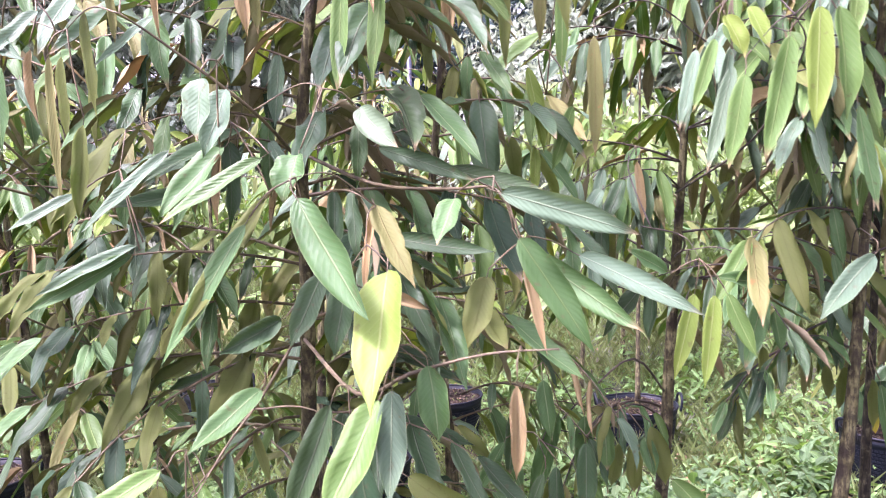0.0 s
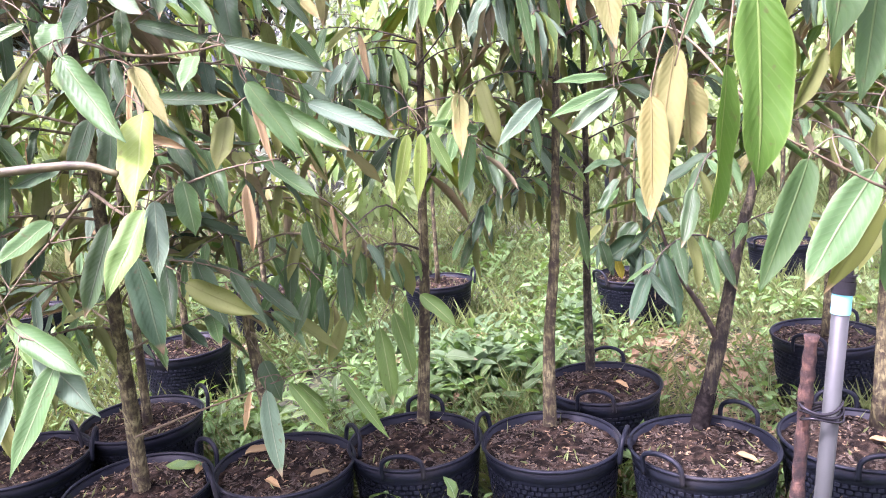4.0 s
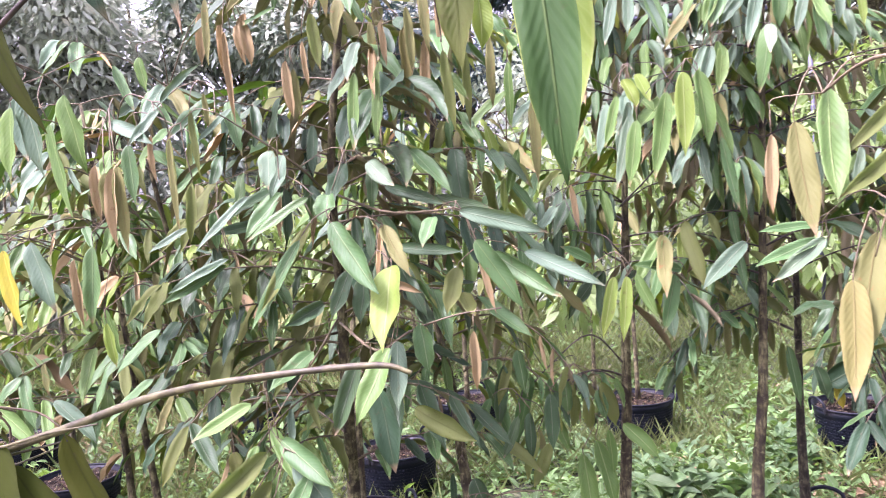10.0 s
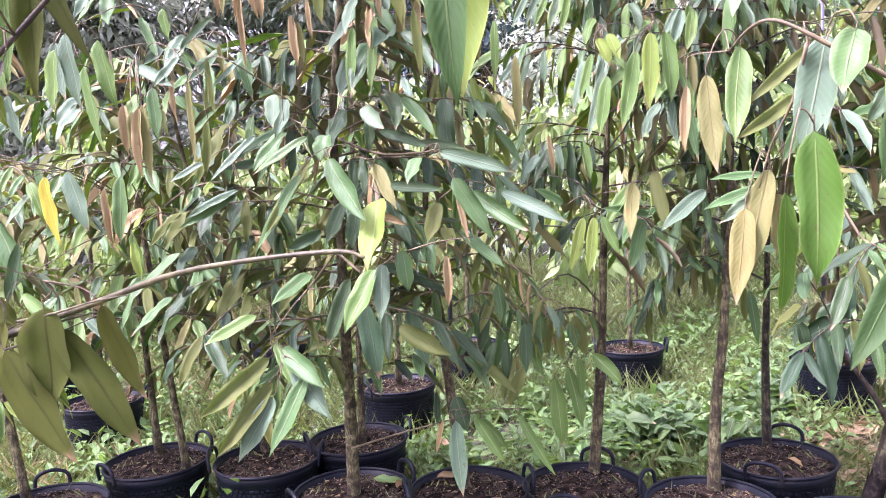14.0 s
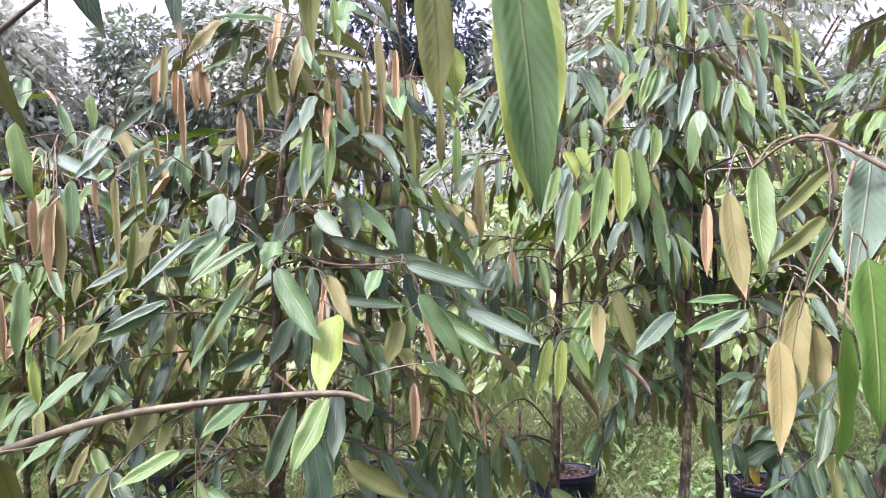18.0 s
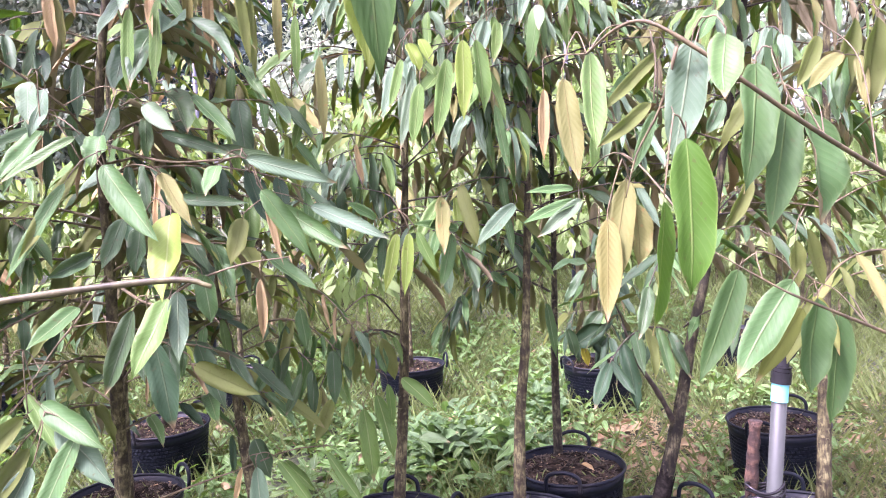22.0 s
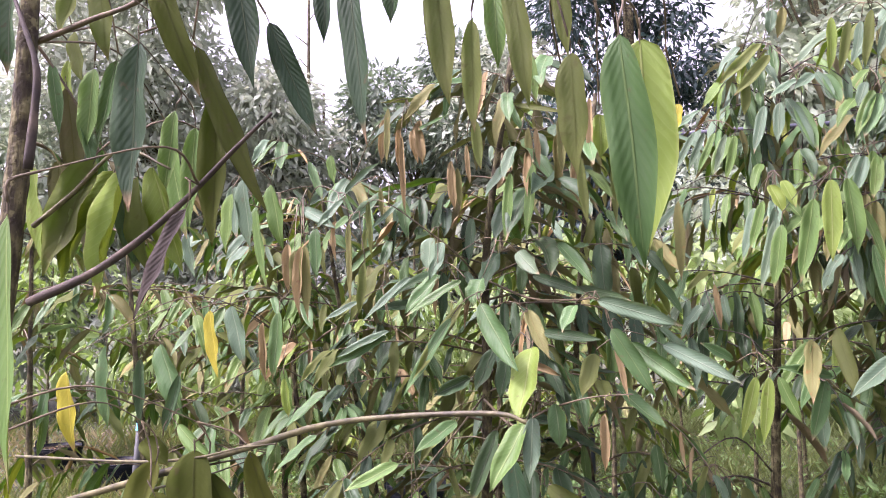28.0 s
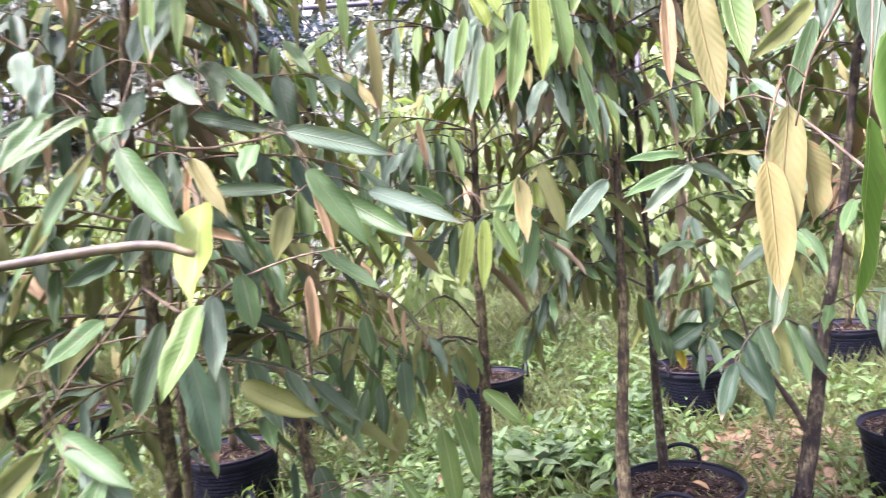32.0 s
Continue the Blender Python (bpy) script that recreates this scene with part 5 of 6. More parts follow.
leaf(near_tree, (-0.431, 0.415, 1.234), (-0.384, 0.415, 1.197), 0.045, "olive_shade")
leaf(near_tree, (0.385, 0.468, 1.763), (0.398, 0.468, 1.692), 0.036, "lime")
leaf(near_tree, (0.409, 0.574, 1.743), (0.398, 0.574, 1.695), 0.029, "yellow")
leaf(near_tree, (0.319, 0.362, 1.68), (0.319, 0.362, 1.625), 0.029, "lime")
leaf(near_tree, (0.242, 0.68, 1.698), (0.253, 0.68, 1.58), 0.021, "olive")
leaf(pale_tree, (1.067, 1.74, 2.216), (1.079, 1.74, 2.126), 0.037, "pale")
leaf(pale_tree, (1.099, 1.74, 2.197), (1.137, 1.719, 2.063), 0.037, "pale")
leaf(pale_tree, (1.162, 1.634, 2.172), (1.17, 1.613, 2.016), 0.047, "green")
leaf(pale_tree, (1.208, 1.634, 2.16), (1.248, 1.634, 2.075), 0.032, "khaki")
leaf(pale_tree, (1.264, 1.634, 2.119), (1.265, 1.634, 1.965), 0.027, "lime")
leaf(pale_tree, (0.995, 1.687, 2.042), (0.941, 1.655, 1.842), 0.048, "pale")
leaf(pale_tree, (1.035, 1.687, 2.05), (1.025, 1.666, 1.884), 0.056, "bottle")
leaf(pale_tree, (1.152, 1.74, 2.076), (1.166, 1.719, 1.982), 0.033, "pale")
leaf(pale_tree, (1.178, 1.687, 2.026), (1.173, 1.666, 1.883), 0.044, "pale")
leaf(pale_tree, (1.23, 1.687, 2.001), (1.236, 1.666, 1.868), 0.032, "lime")
leaf(pale_tree, (1.143, 1.74, 1.967), (1.158, 1.719, 1.826), 0.035, "green")
leaf(pale_tree, (1.184, 1.74, 1.898), (1.236, 1.74, 1.834), 0.033, "dark")
leaf(pale_tree, (0.984, 1.74, 1.829), (1.018, 1.719, 1.734), 0.041, "green")
leaf(pale_tree, (0.614, 1.74, 2.039), (0.579, 1.719, 1.899), 0.039, "pale")
leaf(pale_tree, (0.656, 1.74, 2.044), (0.643, 1.719, 1.923), 0.042, "pale")
leaf(pale_tree, (0.692, 1.687, 2.025), (0.738, 1.655, 1.878), 0.053, "green")
leaf(pale_tree, (0.749, 1.74, 2.12), (0.69, 1.687, 2.065), 0.042, "pale")
leaf(pale_tree, (0.768, 1.687, 2.098), (0.804, 1.666, 2.007), 0.047, "green")
leaf(pale_tree, (0.879, 1.74, 2.081), (0.855, 1.74, 2.012), 0.038, "pale")
leaf(pale_tree, (0.899, 1.687, 2.028), (0.853, 1.666, 1.908), 0.055, "green")
leaf(pale_tree, (0.854, 1.687, 1.859), (0.818, 1.666, 1.758), 0.043, "pale")
leaf(pale_tree, (0.884, 1.687, 1.856), (0.864, 1.666, 1.74), 0.046, "fresh")
leaf(pale_tree, (0.723, 1.846, 1.187), (0.735, 1.846, 1.043), 0.053, "pale")
leaf(pale_tree, (0.783, 1.846, 1.207), (0.804, 1.846, 1.098), 0.050, "green")
leaf(slim_tree, (0.063, 1.422, 1.934), (0.062, 1.422, 1.763), 0.035, "khaki")
leaf(slim_tree, (0.117, 1.422, 1.899), (0.112, 1.422, 1.697), 0.034, "dry")
leaf(slim_tree, (0.166, 1.475, 1.938), (0.161, 1.475, 1.765), 0.032, "khaki")
leaf(slim_tree, (0.204, 1.528, 1.884), (0.205, 1.528, 1.689), 0.029, "olive")
leaf(slim_tree, (0.271, 1.528, 1.91), (0.266, 1.528, 1.733), 0.033, "khaki")
leaf(slim_tree, (-0.017, 1.422, 1.957), (-0.016, 1.422, 1.816), 0.028, "khaki")
leaf(slim_tree, (0.312, 1.581, 1.853), (0.308, 1.581, 1.672), 0.033, "fresh")
leaf(slim_tree, (0.244, 1.528, 1.686), (0.271, 1.528, 1.538), 0.036, "lime")
leaf(slim_tree, (0.323, 1.528, 1.616), (0.286, 1.528, 1.504), 0.033, "fresh")
leaf(slim_tree, (0.063, 1.687, 0.718), (0.06, 1.687, 0.606), 0.026, "deep")
leaf(slim_tree, (0.125, 1.687, 0.7), (0.162, 1.666, 0.593), 0.073, "dark")
leaf(slim_tree, (0.203, 1.74, 0.607), (0.287, 1.687, 0.529), 0.047, "fresh")
leaf(rear_tree, (0.833, 2.058, 1.059), (0.844, 2.058, 0.979), 0.035, "olive")
leaf(rear_tree, (0.887, 2.058, 1.069), (0.889, 2.058, 0.976), 0.035, "olive")
leaf(rear_tree, (0.932, 2.058, 1.052), (0.934, 2.058, 0.934), 0.031, "khaki")
leaf(rear_tree, (0.985, 2.058, 1.01), (0.994, 2.058, 0.929), 0.035, "olive")
leaf(rear_tree, (1.032, 2.058, 1.007), (1.018, 2.058, 0.902), 0.039, "olive")
leaf(rear_tree, (1.098, 2.058, 0.976), (1.102, 2.058, 0.856), 0.040, "olive")
leaf(rear_tree, (1.118, 2.058, 0.961), (1.139, 2.037, 0.777), 0.044, "green")
leaf(small_tree, (1.775, 3.648, 0.439), (1.94, 3.542, 0.572), 0.149, "deep")
leaf(small_tree, (1.822, 3.648, 0.429), (1.853, 3.648, 0.317), 0.065, "yellow")
leaf(small_tree, (1.885, 3.648, 0.497), (1.967, 3.648, 0.358), 0.131, "deep")
leaf(small_tree, (2.04, 3.648, 0.519), (2.226, 3.648, 0.339), 0.112, "deep")
leaf(small_tree, (1.734, 3.648, 0.541), (1.78, 3.648, 0.372), 0.085, "dark")
leaf(small_tree, (1.94, 3.648, 0.626), (1.834, 3.648, 0.501), 0.111, "dark")
branch(mid_tree, [(-0.173, 1.475, 1.203), (-0.032, 1.263, 1.161), (0.063, 1.189, 1.211), (0.172, 1.157, 1.246), (0.272, 1.136, 1.258)], 0.0040)
branch(mid_tree, [(-0.245, 1.74, 1.561), (-0.038, 1.475, 1.487), (0.117, 1.316, 1.474), (0.19, 1.242, 1.471), (0.227, 1.21, 1.395)], 0.0040)
branch(mid_tree, [(-0.222, 1.634, 1.198), (-0.219, 1.369, 1.128), (-0.24, 1.263, 1.082), (-0.248, 1.157, 1.043)], 0.0035)
branch(mid_tree, [(-0.214, 1.581, 1.551), (-0.197, 1.316, 1.605), (-0.291, 1.21, 1.696), (-0.326, 1.157, 1.727)], 0.0035)
branch(mid_tree, [(-0.249, 1.74, 0.509), (-0.1, 1.74, 0.556), (0.081, 1.687, 0.62), (0.223, 1.655, 0.67), (0.343, 1.655, 0.672)], 0.0035)
branch(behind_tree, [(0.619, 2.164, 0.909), (0.499, 1.952, 1.056), (0.375, 1.846, 0.997), (0.271, 1.793, 0.905)], 0.0035)
branch(behind_tree, [(0.631, 2.111, 1.451), (0.705, 1.74, 1.561), (0.744, 1.581, 1.708), (0.709, 1.528, 1.765)], 0.0030)
branch(behind_tree, [(0.629, 2.111, 1.288), (0.569, 1.74, 1.34), (0.524, 1.581, 1.379), (0.444, 1.528, 1.399)], 0.0030)
branch(right_tree, [(1.658, 0.998, 1.317), (1.14, 0.627, 1.438), (0.966, 0.553, 1.511), (0.879, 0.553, 1.568), (0.817, 0.574, 1.609), (0.792, 0.627, 1.609), (0.779, 0.712, 1.589)], 0.0050)
branch(right_tree, [(1.462, 0.786, 1.037), (1.165, 0.68, 1.156), (1.091, 0.68, 1.191), (0.994, 0.733, 1.26)], 0.0035)
branch(right_tree, [(0.858, 0.563, 1.571), (0.845, 0.595, 1.487), (0.822, 0.627, 1.424), (0.806, 0.638, 1.356)], 0.0030)
branch(stalk_tree, [(-0.84, 0.521, 1.057), (-0.476, 0.436, 1.161), (-0.222, 0.383, 1.235), (-0.07, 0.362, 1.279), (0.07, 0.341, 1.298), (0.187, 0.33, 1.305), (0.224, 0.325, 1.296)], 0.0068, STALK)
branch(stalk_tree, [(-0.889, 0.574, 1.161), (-0.502, 0.468, 1.188), (-0.308, 0.383, 1.218), (-0.214, 0.362, 1.24), (-0.145, 0.351, 1.251)], 0.0030, STALK)
branch(stalk_tree, [(-0.453, 0.447, 1.166), (-0.309, 0.404, 1.202), (-0.205, 0.383, 1.225)], 0.0030, STALK)
branch(stalk_tree, [(-0.453, 0.447, 1.147), (-0.316, 0.415, 1.184), (-0.215, 0.394, 1.218)], 0.0025, STALK)
branch(near_tree, [(-0.425, 0.182, 1.556), (-0.355, 0.182, 1.598), (-0.269, 0.171, 1.646), (-0.198, 0.182, 1.617)], 0.0040, STALK)
branch(near_tree, [(-0.366, 0.118, 1.618), (-0.359, 0.118, 1.69), (-0.359, 0.118, 1.75), (-0.386, 0.118, 1.814), (-0.44, 0.129, 1.906)], 0.0060, TWIG_DARK)
branch(near_tree, [(-0.366, 0.129, 1.45), (-0.277, 0.129, 1.479), (-0.201, 0.129, 1.517), (-0.128, 0.129, 1.567), (-0.056, 0.118, 1.616), (-0.002, 0.108, 1.649)], 0.0062, TWIG_DARK)
branch(near_tree, [(-0.407, 0.15, 1.798), (-0.305, 0.15, 1.818), (-0.212, 0.129, 1.818), (-0.137, 0.129, 1.852), (0.069, 0.129, 1.888), (0.318, 0.15, 1.781), (0.349, 0.15, 1.725)], 0.0040)
for tree in (mid_tree, slim_tree, behind_tree, pale_tree, leaning_tree, rear_tree, left_tree, right_tree, near_tree, stalk_tree, small_tree):
    carry_leaves(tree)
# ---- leaf sprays ----
rng = random.Random(91)
twig_with_leaves(behind_tree, rng, (0.624, 2.217, 0.856), (-0.621, -0.752, 0.545), 0.592, KINDS_MIX, 0.25, 0.04, 0.13)
twig_with_leaves(behind_tree, rng, (0.629, 2.164, 1.202), (0.427, -0.891, 0.416), 0.500, KINDS_DARK, 0.2, 0.04, 0.13)
twig_with_leaves(rear_tree, rng, (1.267, 2.482, 0.943), (-0.719, -0.664, 0.466), 0.754, KINDS_OLIVE, 0.2, 0.035, 0.12)
twig_with_leaves(pale_tree, rng, (1.082, 2.164, 1.023), (-0.696, -0.666, 0.594), 0.418, KINDS_DARK, 0.25, 0.04, 0.13)
twig_with_leaves(slim_tree, rng, (0.074, 2.058, 0.938), (0.624, -0.73, 0.605), 0.458, KINDS_MIX, 0.25, 0.032, 0.14)
twig_with_leaves(slim_tree, rng, (0.071, 2.058, 1.001), (-0.415, -0.91, 0.246), 0.367, KINDS_MIX, 0.2, 0.04, 0.15)
twig_with_leaves(slim_tree, rng, (0.059, 2.111, 1.099), (0.657, -0.751, 0.392), 0.593, KINDS_LIGHT, 0.25, 0.035, 0.13)
twig_with_leaves(mid_tree, rng, (-0.254, 1.74, 1.141), (-0.58, -0.801, 0.009), 0.556, KINDS_DARK, 0.12, 0.042, 0.14, flat=True)
twig_with_leaves(mid_tree, rng, (-0.25, 1.74, 1.225), (-0.654, -0.747, 0.249), 0.522, KINDS_DARK, 0.1, 0.042, 0.16, flat=True)
twig_with_leaves(mid_tree, rng, (-0.232, 1.687, 1.321), (-0.716, -0.679, 0.292), 0.492, KINDS_DARK, 0.1, 0.042, 0.16, flat=True)
twig_with_leaves(mid_tree, rng, (-0.228, 1.687, 1.466), (0.925, -0.379, 0.137), 0.587, KINDS_DARK, 0.1, 0.042, 0.17, flat=True)
twig_with_leaves(mid_tree, rng, (-0.219, 1.655, 1.555), (0.886, -0.379, 0.423), 0.499, KINDS_DARK, 0.12, 0.042, 0.16, flat=True)
twig_with_leaves(mid_tree, rng, (-0.213, 1.634, 1.695), (-0.51, -0.78, 0.492), 0.357, KINDS_DARK, 0.1, 0.042, 0.16, flat=True)
twig_with_leaves(mid_tree, rng, (-0.217, 1.634, 1.765), (0.801, -0.522, 0.449), 0.426, KINDS_MIX, 0.12, 0.045, 0.15)
twig_with_leaves(mid_tree, rng, (-0.302, 1.846, 0.942), (-0.172, -0.977, 0.318), 0.512, KINDS_MIX, 0.15, 0.045, 0.15)
twig_with_leaves(mid_tree, rng, (-0.297, 1.899, 0.77), (-0.061, -0.962, 0.462), 0.637, KINDS_MIX, 0.15, 0.05, 0.16)
twig_with_leaves(left_tree, rng, (-0.919, 1.846, 1.361), (0.79, -0.587, 0.437), 0.663, KINDS_LIGHT, 0.2, 0.045, 0.14)
twig_with_leaves(left_tree, rng, (-0.857, 1.74, 1.536), (-0.197, -0.812, 0.809), 0.411, KINDS_LIGHT, 0.2, 0.045, 0.15)
twig_with_leaves(left_tree, rng, (-0.861, 1.74, 1.479), (-0.311, -0.943, 0.376), 0.472, KINDS_LIGHT, 0.2, 0.045, 0.15)
twig_with_leaves(left_tree, rng, (-0.85, 1.74, 1.69), (0.74, -0.564, 0.626), 0.494, KINDS_LIGHT, 0.2, 0.045, 0.15)
twig_with_leaves(left_tree, rng, (-1.291, 1.422, 1.378), (0.808, -0.432, 0.726), 0.516, KINDS_LIGHT, 0.25, 0.05, 0.15)
twig_with_leaves(right_tree, rng, (1.837, 1.157, 1.435), (-0.807, -0.238, 0.8), 0.468, KINDS_OLIVE, 0.2, 0.05, 0.16)
twig_with_leaves(right_tree, rng, (1.919, 1.21, 1.101), (-0.9, -0.351, 0.52), 0.635, KINDS_OLIVE, 0.2, 0.05, 0.15)
twig_with_leaves(right_tree, rng, (1.757, 1.104, 1.606), (-0.979, -0.12, 0.423), 0.463, KINDS_MIX, 0.2, 0.05, 0.15)
branch(leaning_tree, [(1.494, 1.86, 0.545), (1.425, 1.84, 0.67), (1.338, 1.82, 0.80), (1.29, 1.80, 0.92)], 0.011, TWIG_DARK)
twig_with_leaves(leaning_tree, rng, (1.30, 1.805, 0.90), (-0.35, -0.363, 0.881), 0.34, KINDS_DARK, 0.1, 0.05, 0.16)
twig_with_leaves(leaning_tree, rng, (1.551, 1.899, 0.873), (0.306, -0.811, 0.759), 0.343, KINDS_DARK, 0.2, 0.045, 0.18)
twig_with_leaves(leaning_tree, rng, (1.546, 1.899, 0.816), (-0.661, -0.661, 0.616), 0.590, KINDS_DARK, 0.2, 0.045, 0.17)
twig_with_leaves(leaning_tree, rng, (1.585, 1.899, 1.083), (-0.685, -0.683, 0.514), 0.570, KINDS_DARK, 0.2, 0.045, 0.17)
twig_with_leaves(leaning_tree, rng, (1.597, 1.899, 1.158), (0.411, -0.837, 0.62), 0.332, KINDS_DARK, 0.2, 0.045, 0.18)
twig_with_leaves(rear_tree, rng, (1.297, 2.482, 1.065), (-0.765, -0.642, 0.19), 0.693, KINDS_OLIVE, 0.18, 0.035, 0.13)
twig_with_leaves(behind_tree, rng, (0.637, 2.164, 0.787), (-0.468, -0.718, 0.905), 0.465, KINDS_MIX, 0.3, 0.045, 0.15)
twig_with_leaves(near_tree, rng, (-0.437, 0.171, 1.826), (0.354, 0.396, -0.587), 0.226, KINDS_OLIVE, 0.2, 0.045, 0.13)
twig_with_leaves(near_tree, rng, (-0.428, 0.171, 1.672), (-0.431, 0.896, 0.152), 0.224, KINDS_OLIVE, 0.2, 0.05, 0.13)



# ---- leaves fallen on the pots' soil ----
FALLEN = {"dry": "dry tan fallen leaf lying on the pot's soil", "fresh": "light green fallen leaf lying on the pot's soil", "green": "green fallen leaf lying on the pot's soil"}


def fallen_leaf(base, tip, kind):
    base, tip = Vector(base), Vector(tip)
    x = tip - base
    length = max(x.length, 0.07)
    x.normalize()
    y = Vector((0.1, -0.2, 1)).cross(x).normalized()
    ob = new("fallen_leaf", leaf_mesh(6, kind))
    m = Matrix((x * length, y * length * 0.36, x.cross(y) * length * 0.3)).transposed().to_4x4()
    m.translation = base
    ob.matrix_basis = m
    tagged(ob, FALLEN[kind], "leaf", "fallen leaves")


fallen_leaf((-0.018, 2.038, 0.285), (0.077, 2.076, 0.283), "dry")
fallen_leaf((0.064, 1.848, 0.285), (0.103, 1.808, 0.283), "dry")
fallen_leaf((0.198, 1.826, 0.285), (0.247, 1.861, 0.283), "dry")
fallen_leaf((-0.263, 2.031, 0.285), (-0.146, 1.982, 0.283), "fresh")
fallen_leaf((-0.151, 1.943, 0.285), (-0.135, 2.029, 0.283), "dry")
fallen_leaf((1.496, 1.892, 0.285), (1.565, 1.926, 0.283), "dry")
fallen_leaf((1.419, 1.623, 0.285), (1.451, 1.592, 0.283), "dry")
fallen_leaf((1.826, 1.606, 0.285), (1.879, 1.566, 0.283), "dry")
fallen_leaf((-0.248, 2.014, 0.285), (-0.133, 1.992, 0.283), "green")
fallen_leaf((1.297, 2.268, 0.285), (1.327, 2.214, 0.283), "dry")


# ---- irrigation standpipe ----
def build_standpipe(at, label, staked):
    riser = thing("standpipe", at, label, "pipe")
    bm = tube(bmesh.new(), [Vector((-0.0175, 0, -0.1)), Vector((0.017, 0, 0.35)), Vector((0.055, 0, 0.85))], [0.0195] * 3, 16)
    part("pipe", bm, PIPE, riser)
    bm = tube(bmesh.new(), [Vector((0.0508, 0, 0.795)), Vector((0.0548, 0, 0.8475))], [0.0215] * 2, 16, cap=False)
    part("tape", bm, TAPE, riser, "cyan tape wrapped round the pipe")
    bm = bmesh.new()
    for z0, z1, r in ((0.842, 0.872, 0.0255), (0.874, 0.882, 0.0235), (0.884, 0.888, 0.0255), (0.87, 0.912, 0.0165)):
        tube(bm, [Vector((0.055 + (z - 0.84) * 0.12, 0, z)) for z in (z0, z1)], [r, r], 26)
    cap = part("cap", bm, RUBBER, riser, "black ribbed screw cap")
    for p in cap.data.polygons:
        p.use_smooth = False
    if not staked:
        return
    line = curve_points([(0.064, 0, 0.900), (0.086, 0, 0.915), (0.101, 0, 0.943), (0.098, 0, 0.972), (0.078, 0, 0.988), (0.058, 0, 0.980)], 5)
    bm = tube(bmesh.new(), line, [0.012, *[0.0105] * (len(line) - 2), 0.007], 10)
    part("nozzle", bm, RUBBER, riser, "black bent sprinkler nozzle")
    for k, z in enumerate((0.545, 0.56, 0.572)):
        ring = [Vector((0.013 + 0.050 * math.cos(a) - 0.002 * k, 0.004 + 0.034 * math.sin(a), z + 0.008 * math.sin(2 * a + k))) for a in (2 * math.pi * i / 22 for i in range(23))]
        part("tie", tube(bmesh.new(), ring, [0.004] * 23, 5, cap=False), RUBBER, riser, "black rubber tie")
    stake = thing("wooden_stake", at + Vector((-0.038, 0.04, 0)), "rough reddish-brown wooden stake tied to the pipe", "stake")
    line = curve_points([(-0.0175, 0, -0.1), (0.012, 0, 0.3), (0.032, 0.004, 0.55), (0.045, 0, 0.735)], 9)
    jit = random.Random(5)
    bm = tube(bmesh.new(), line, [0.0165 * jit.uniform(0.84, 1.16) for _ in line], 11)
    part("post", bm, STAKE, stake)


build_standpipe(Vector((1.435, 1.27, 0)), "grey plastic irrigation riser with black sprinkler head", True)
build_standpipe(Vector((-2.90, 3.13, 0)), "far grey irrigation riser with cyan tape", False)


# ---- grass, weeds and litter ----
def clear_of_pots(x, y):
    ok = np.ones(len(x), bool)
    for px, py, _ in POT_PLACES:
        ok &= (x - px) ** 2 + (y - py) ** 2 > (POT_R * 0.92) ** 2
    return ok


def scatter(n, seed, x0, x1, y0, y1, clump, thin=1.0):
    g = np.random.default_rng(seed)
    y = y0 + (y1 - y0) * g.uniform(0, 1, n * 2) ** 1.5
    x = g.uniform(-1, 1, n * 2) * ((x1 - x0) / 2 * (0.35 + 0.65 * (y - y0) / (y1 - y0))) + (x0 + x1) / 2
    dens = np.array([noise.noise(Vector((a * clump, b * clump, seed))) for a, b in zip(x, y)])
    bare = (x > 1.35) & (y < 3.3) & (g.uniform(0, 1, n * 2) < 0.4)
    ok = clear_of_pots(x, y) & ~bare & (dens > g.uniform(-0.55, 0.35, n * 2) * thin)
    x, y = x[ok][:n], y[ok][:n]
    z = np.array([lift(a, b) for a, b in zip(x, y)])
    return g, np.stack([x, y, z], 1)


g, at = scatter(54000, 3, -9, 9, 0.9, 12, 1.1)
n = len(at)
a = g.uniform(0, 6.28, n)
me = diamonds("grass", at, np.stack([np.cos(a) * 0.7, np.sin(a) * 0.7, g.uniform(0.35, 1.6, n)], 1), np.stack([np.cos(a + 1.6), np.sin(a + 1.6), g.uniform(-0.3, 0.6, n)], 1),
              g.uniform(0.06, 0.25, n) * (1 + at[:, 1] * 0.05), g.uniform(0.004, 0.0125, n) * (1 + at[:, 1] * 0.12), GRASS)
tagged(part_mesh("grass", me, None, None), "sunlit uneven green grass between the pots", "grass", kind="stuff")


def far_grass(n, seed, x0, x1, y0, y1, mat=None, label="green grass at the far side of the rows"):
    g = np.random.default_rng(seed)
    x, y = g.uniform(x0, x1, n), g.uniform(y0, y1, n)
    ok = clear_of_pots(x, y)
    x, y = x[ok], y[ok]
    n = len(x)
    at = np.stack([x, y, [lift(p, q) if -10 < p < 10 and q < 15 else 0 for p, q in zip(x, y)]], 1)
    a = g.uniform(0, 6.28, n)
    me = diamonds("grass", at, np.stack([np.cos(a) * 0.7, np.sin(a) * 0.7, g.uniform(0.35, 1.6, n)], 1), np.stack([np.cos(a + 1.6), np.sin(a + 1.6), g.uniform(-0.3, 0.6, n)], 1),
                  g.uniform(0.08, 0.28, n), g.uniform(0.010, 0.026, n), mat or GRASS)
    tagged(part_mesh("grass", me, None, None), label, "grass", kind="stuff")


far_grass(4600, 71, -9.5, -2.5, 2.4, 9)
far_grass(4200, 73, -9.0, -1.6, 1.7, 7, STRAW, "pale dry grass between the far pots")
far_grass(4000, 72, 2.5, 8.5, 2.6, 9)
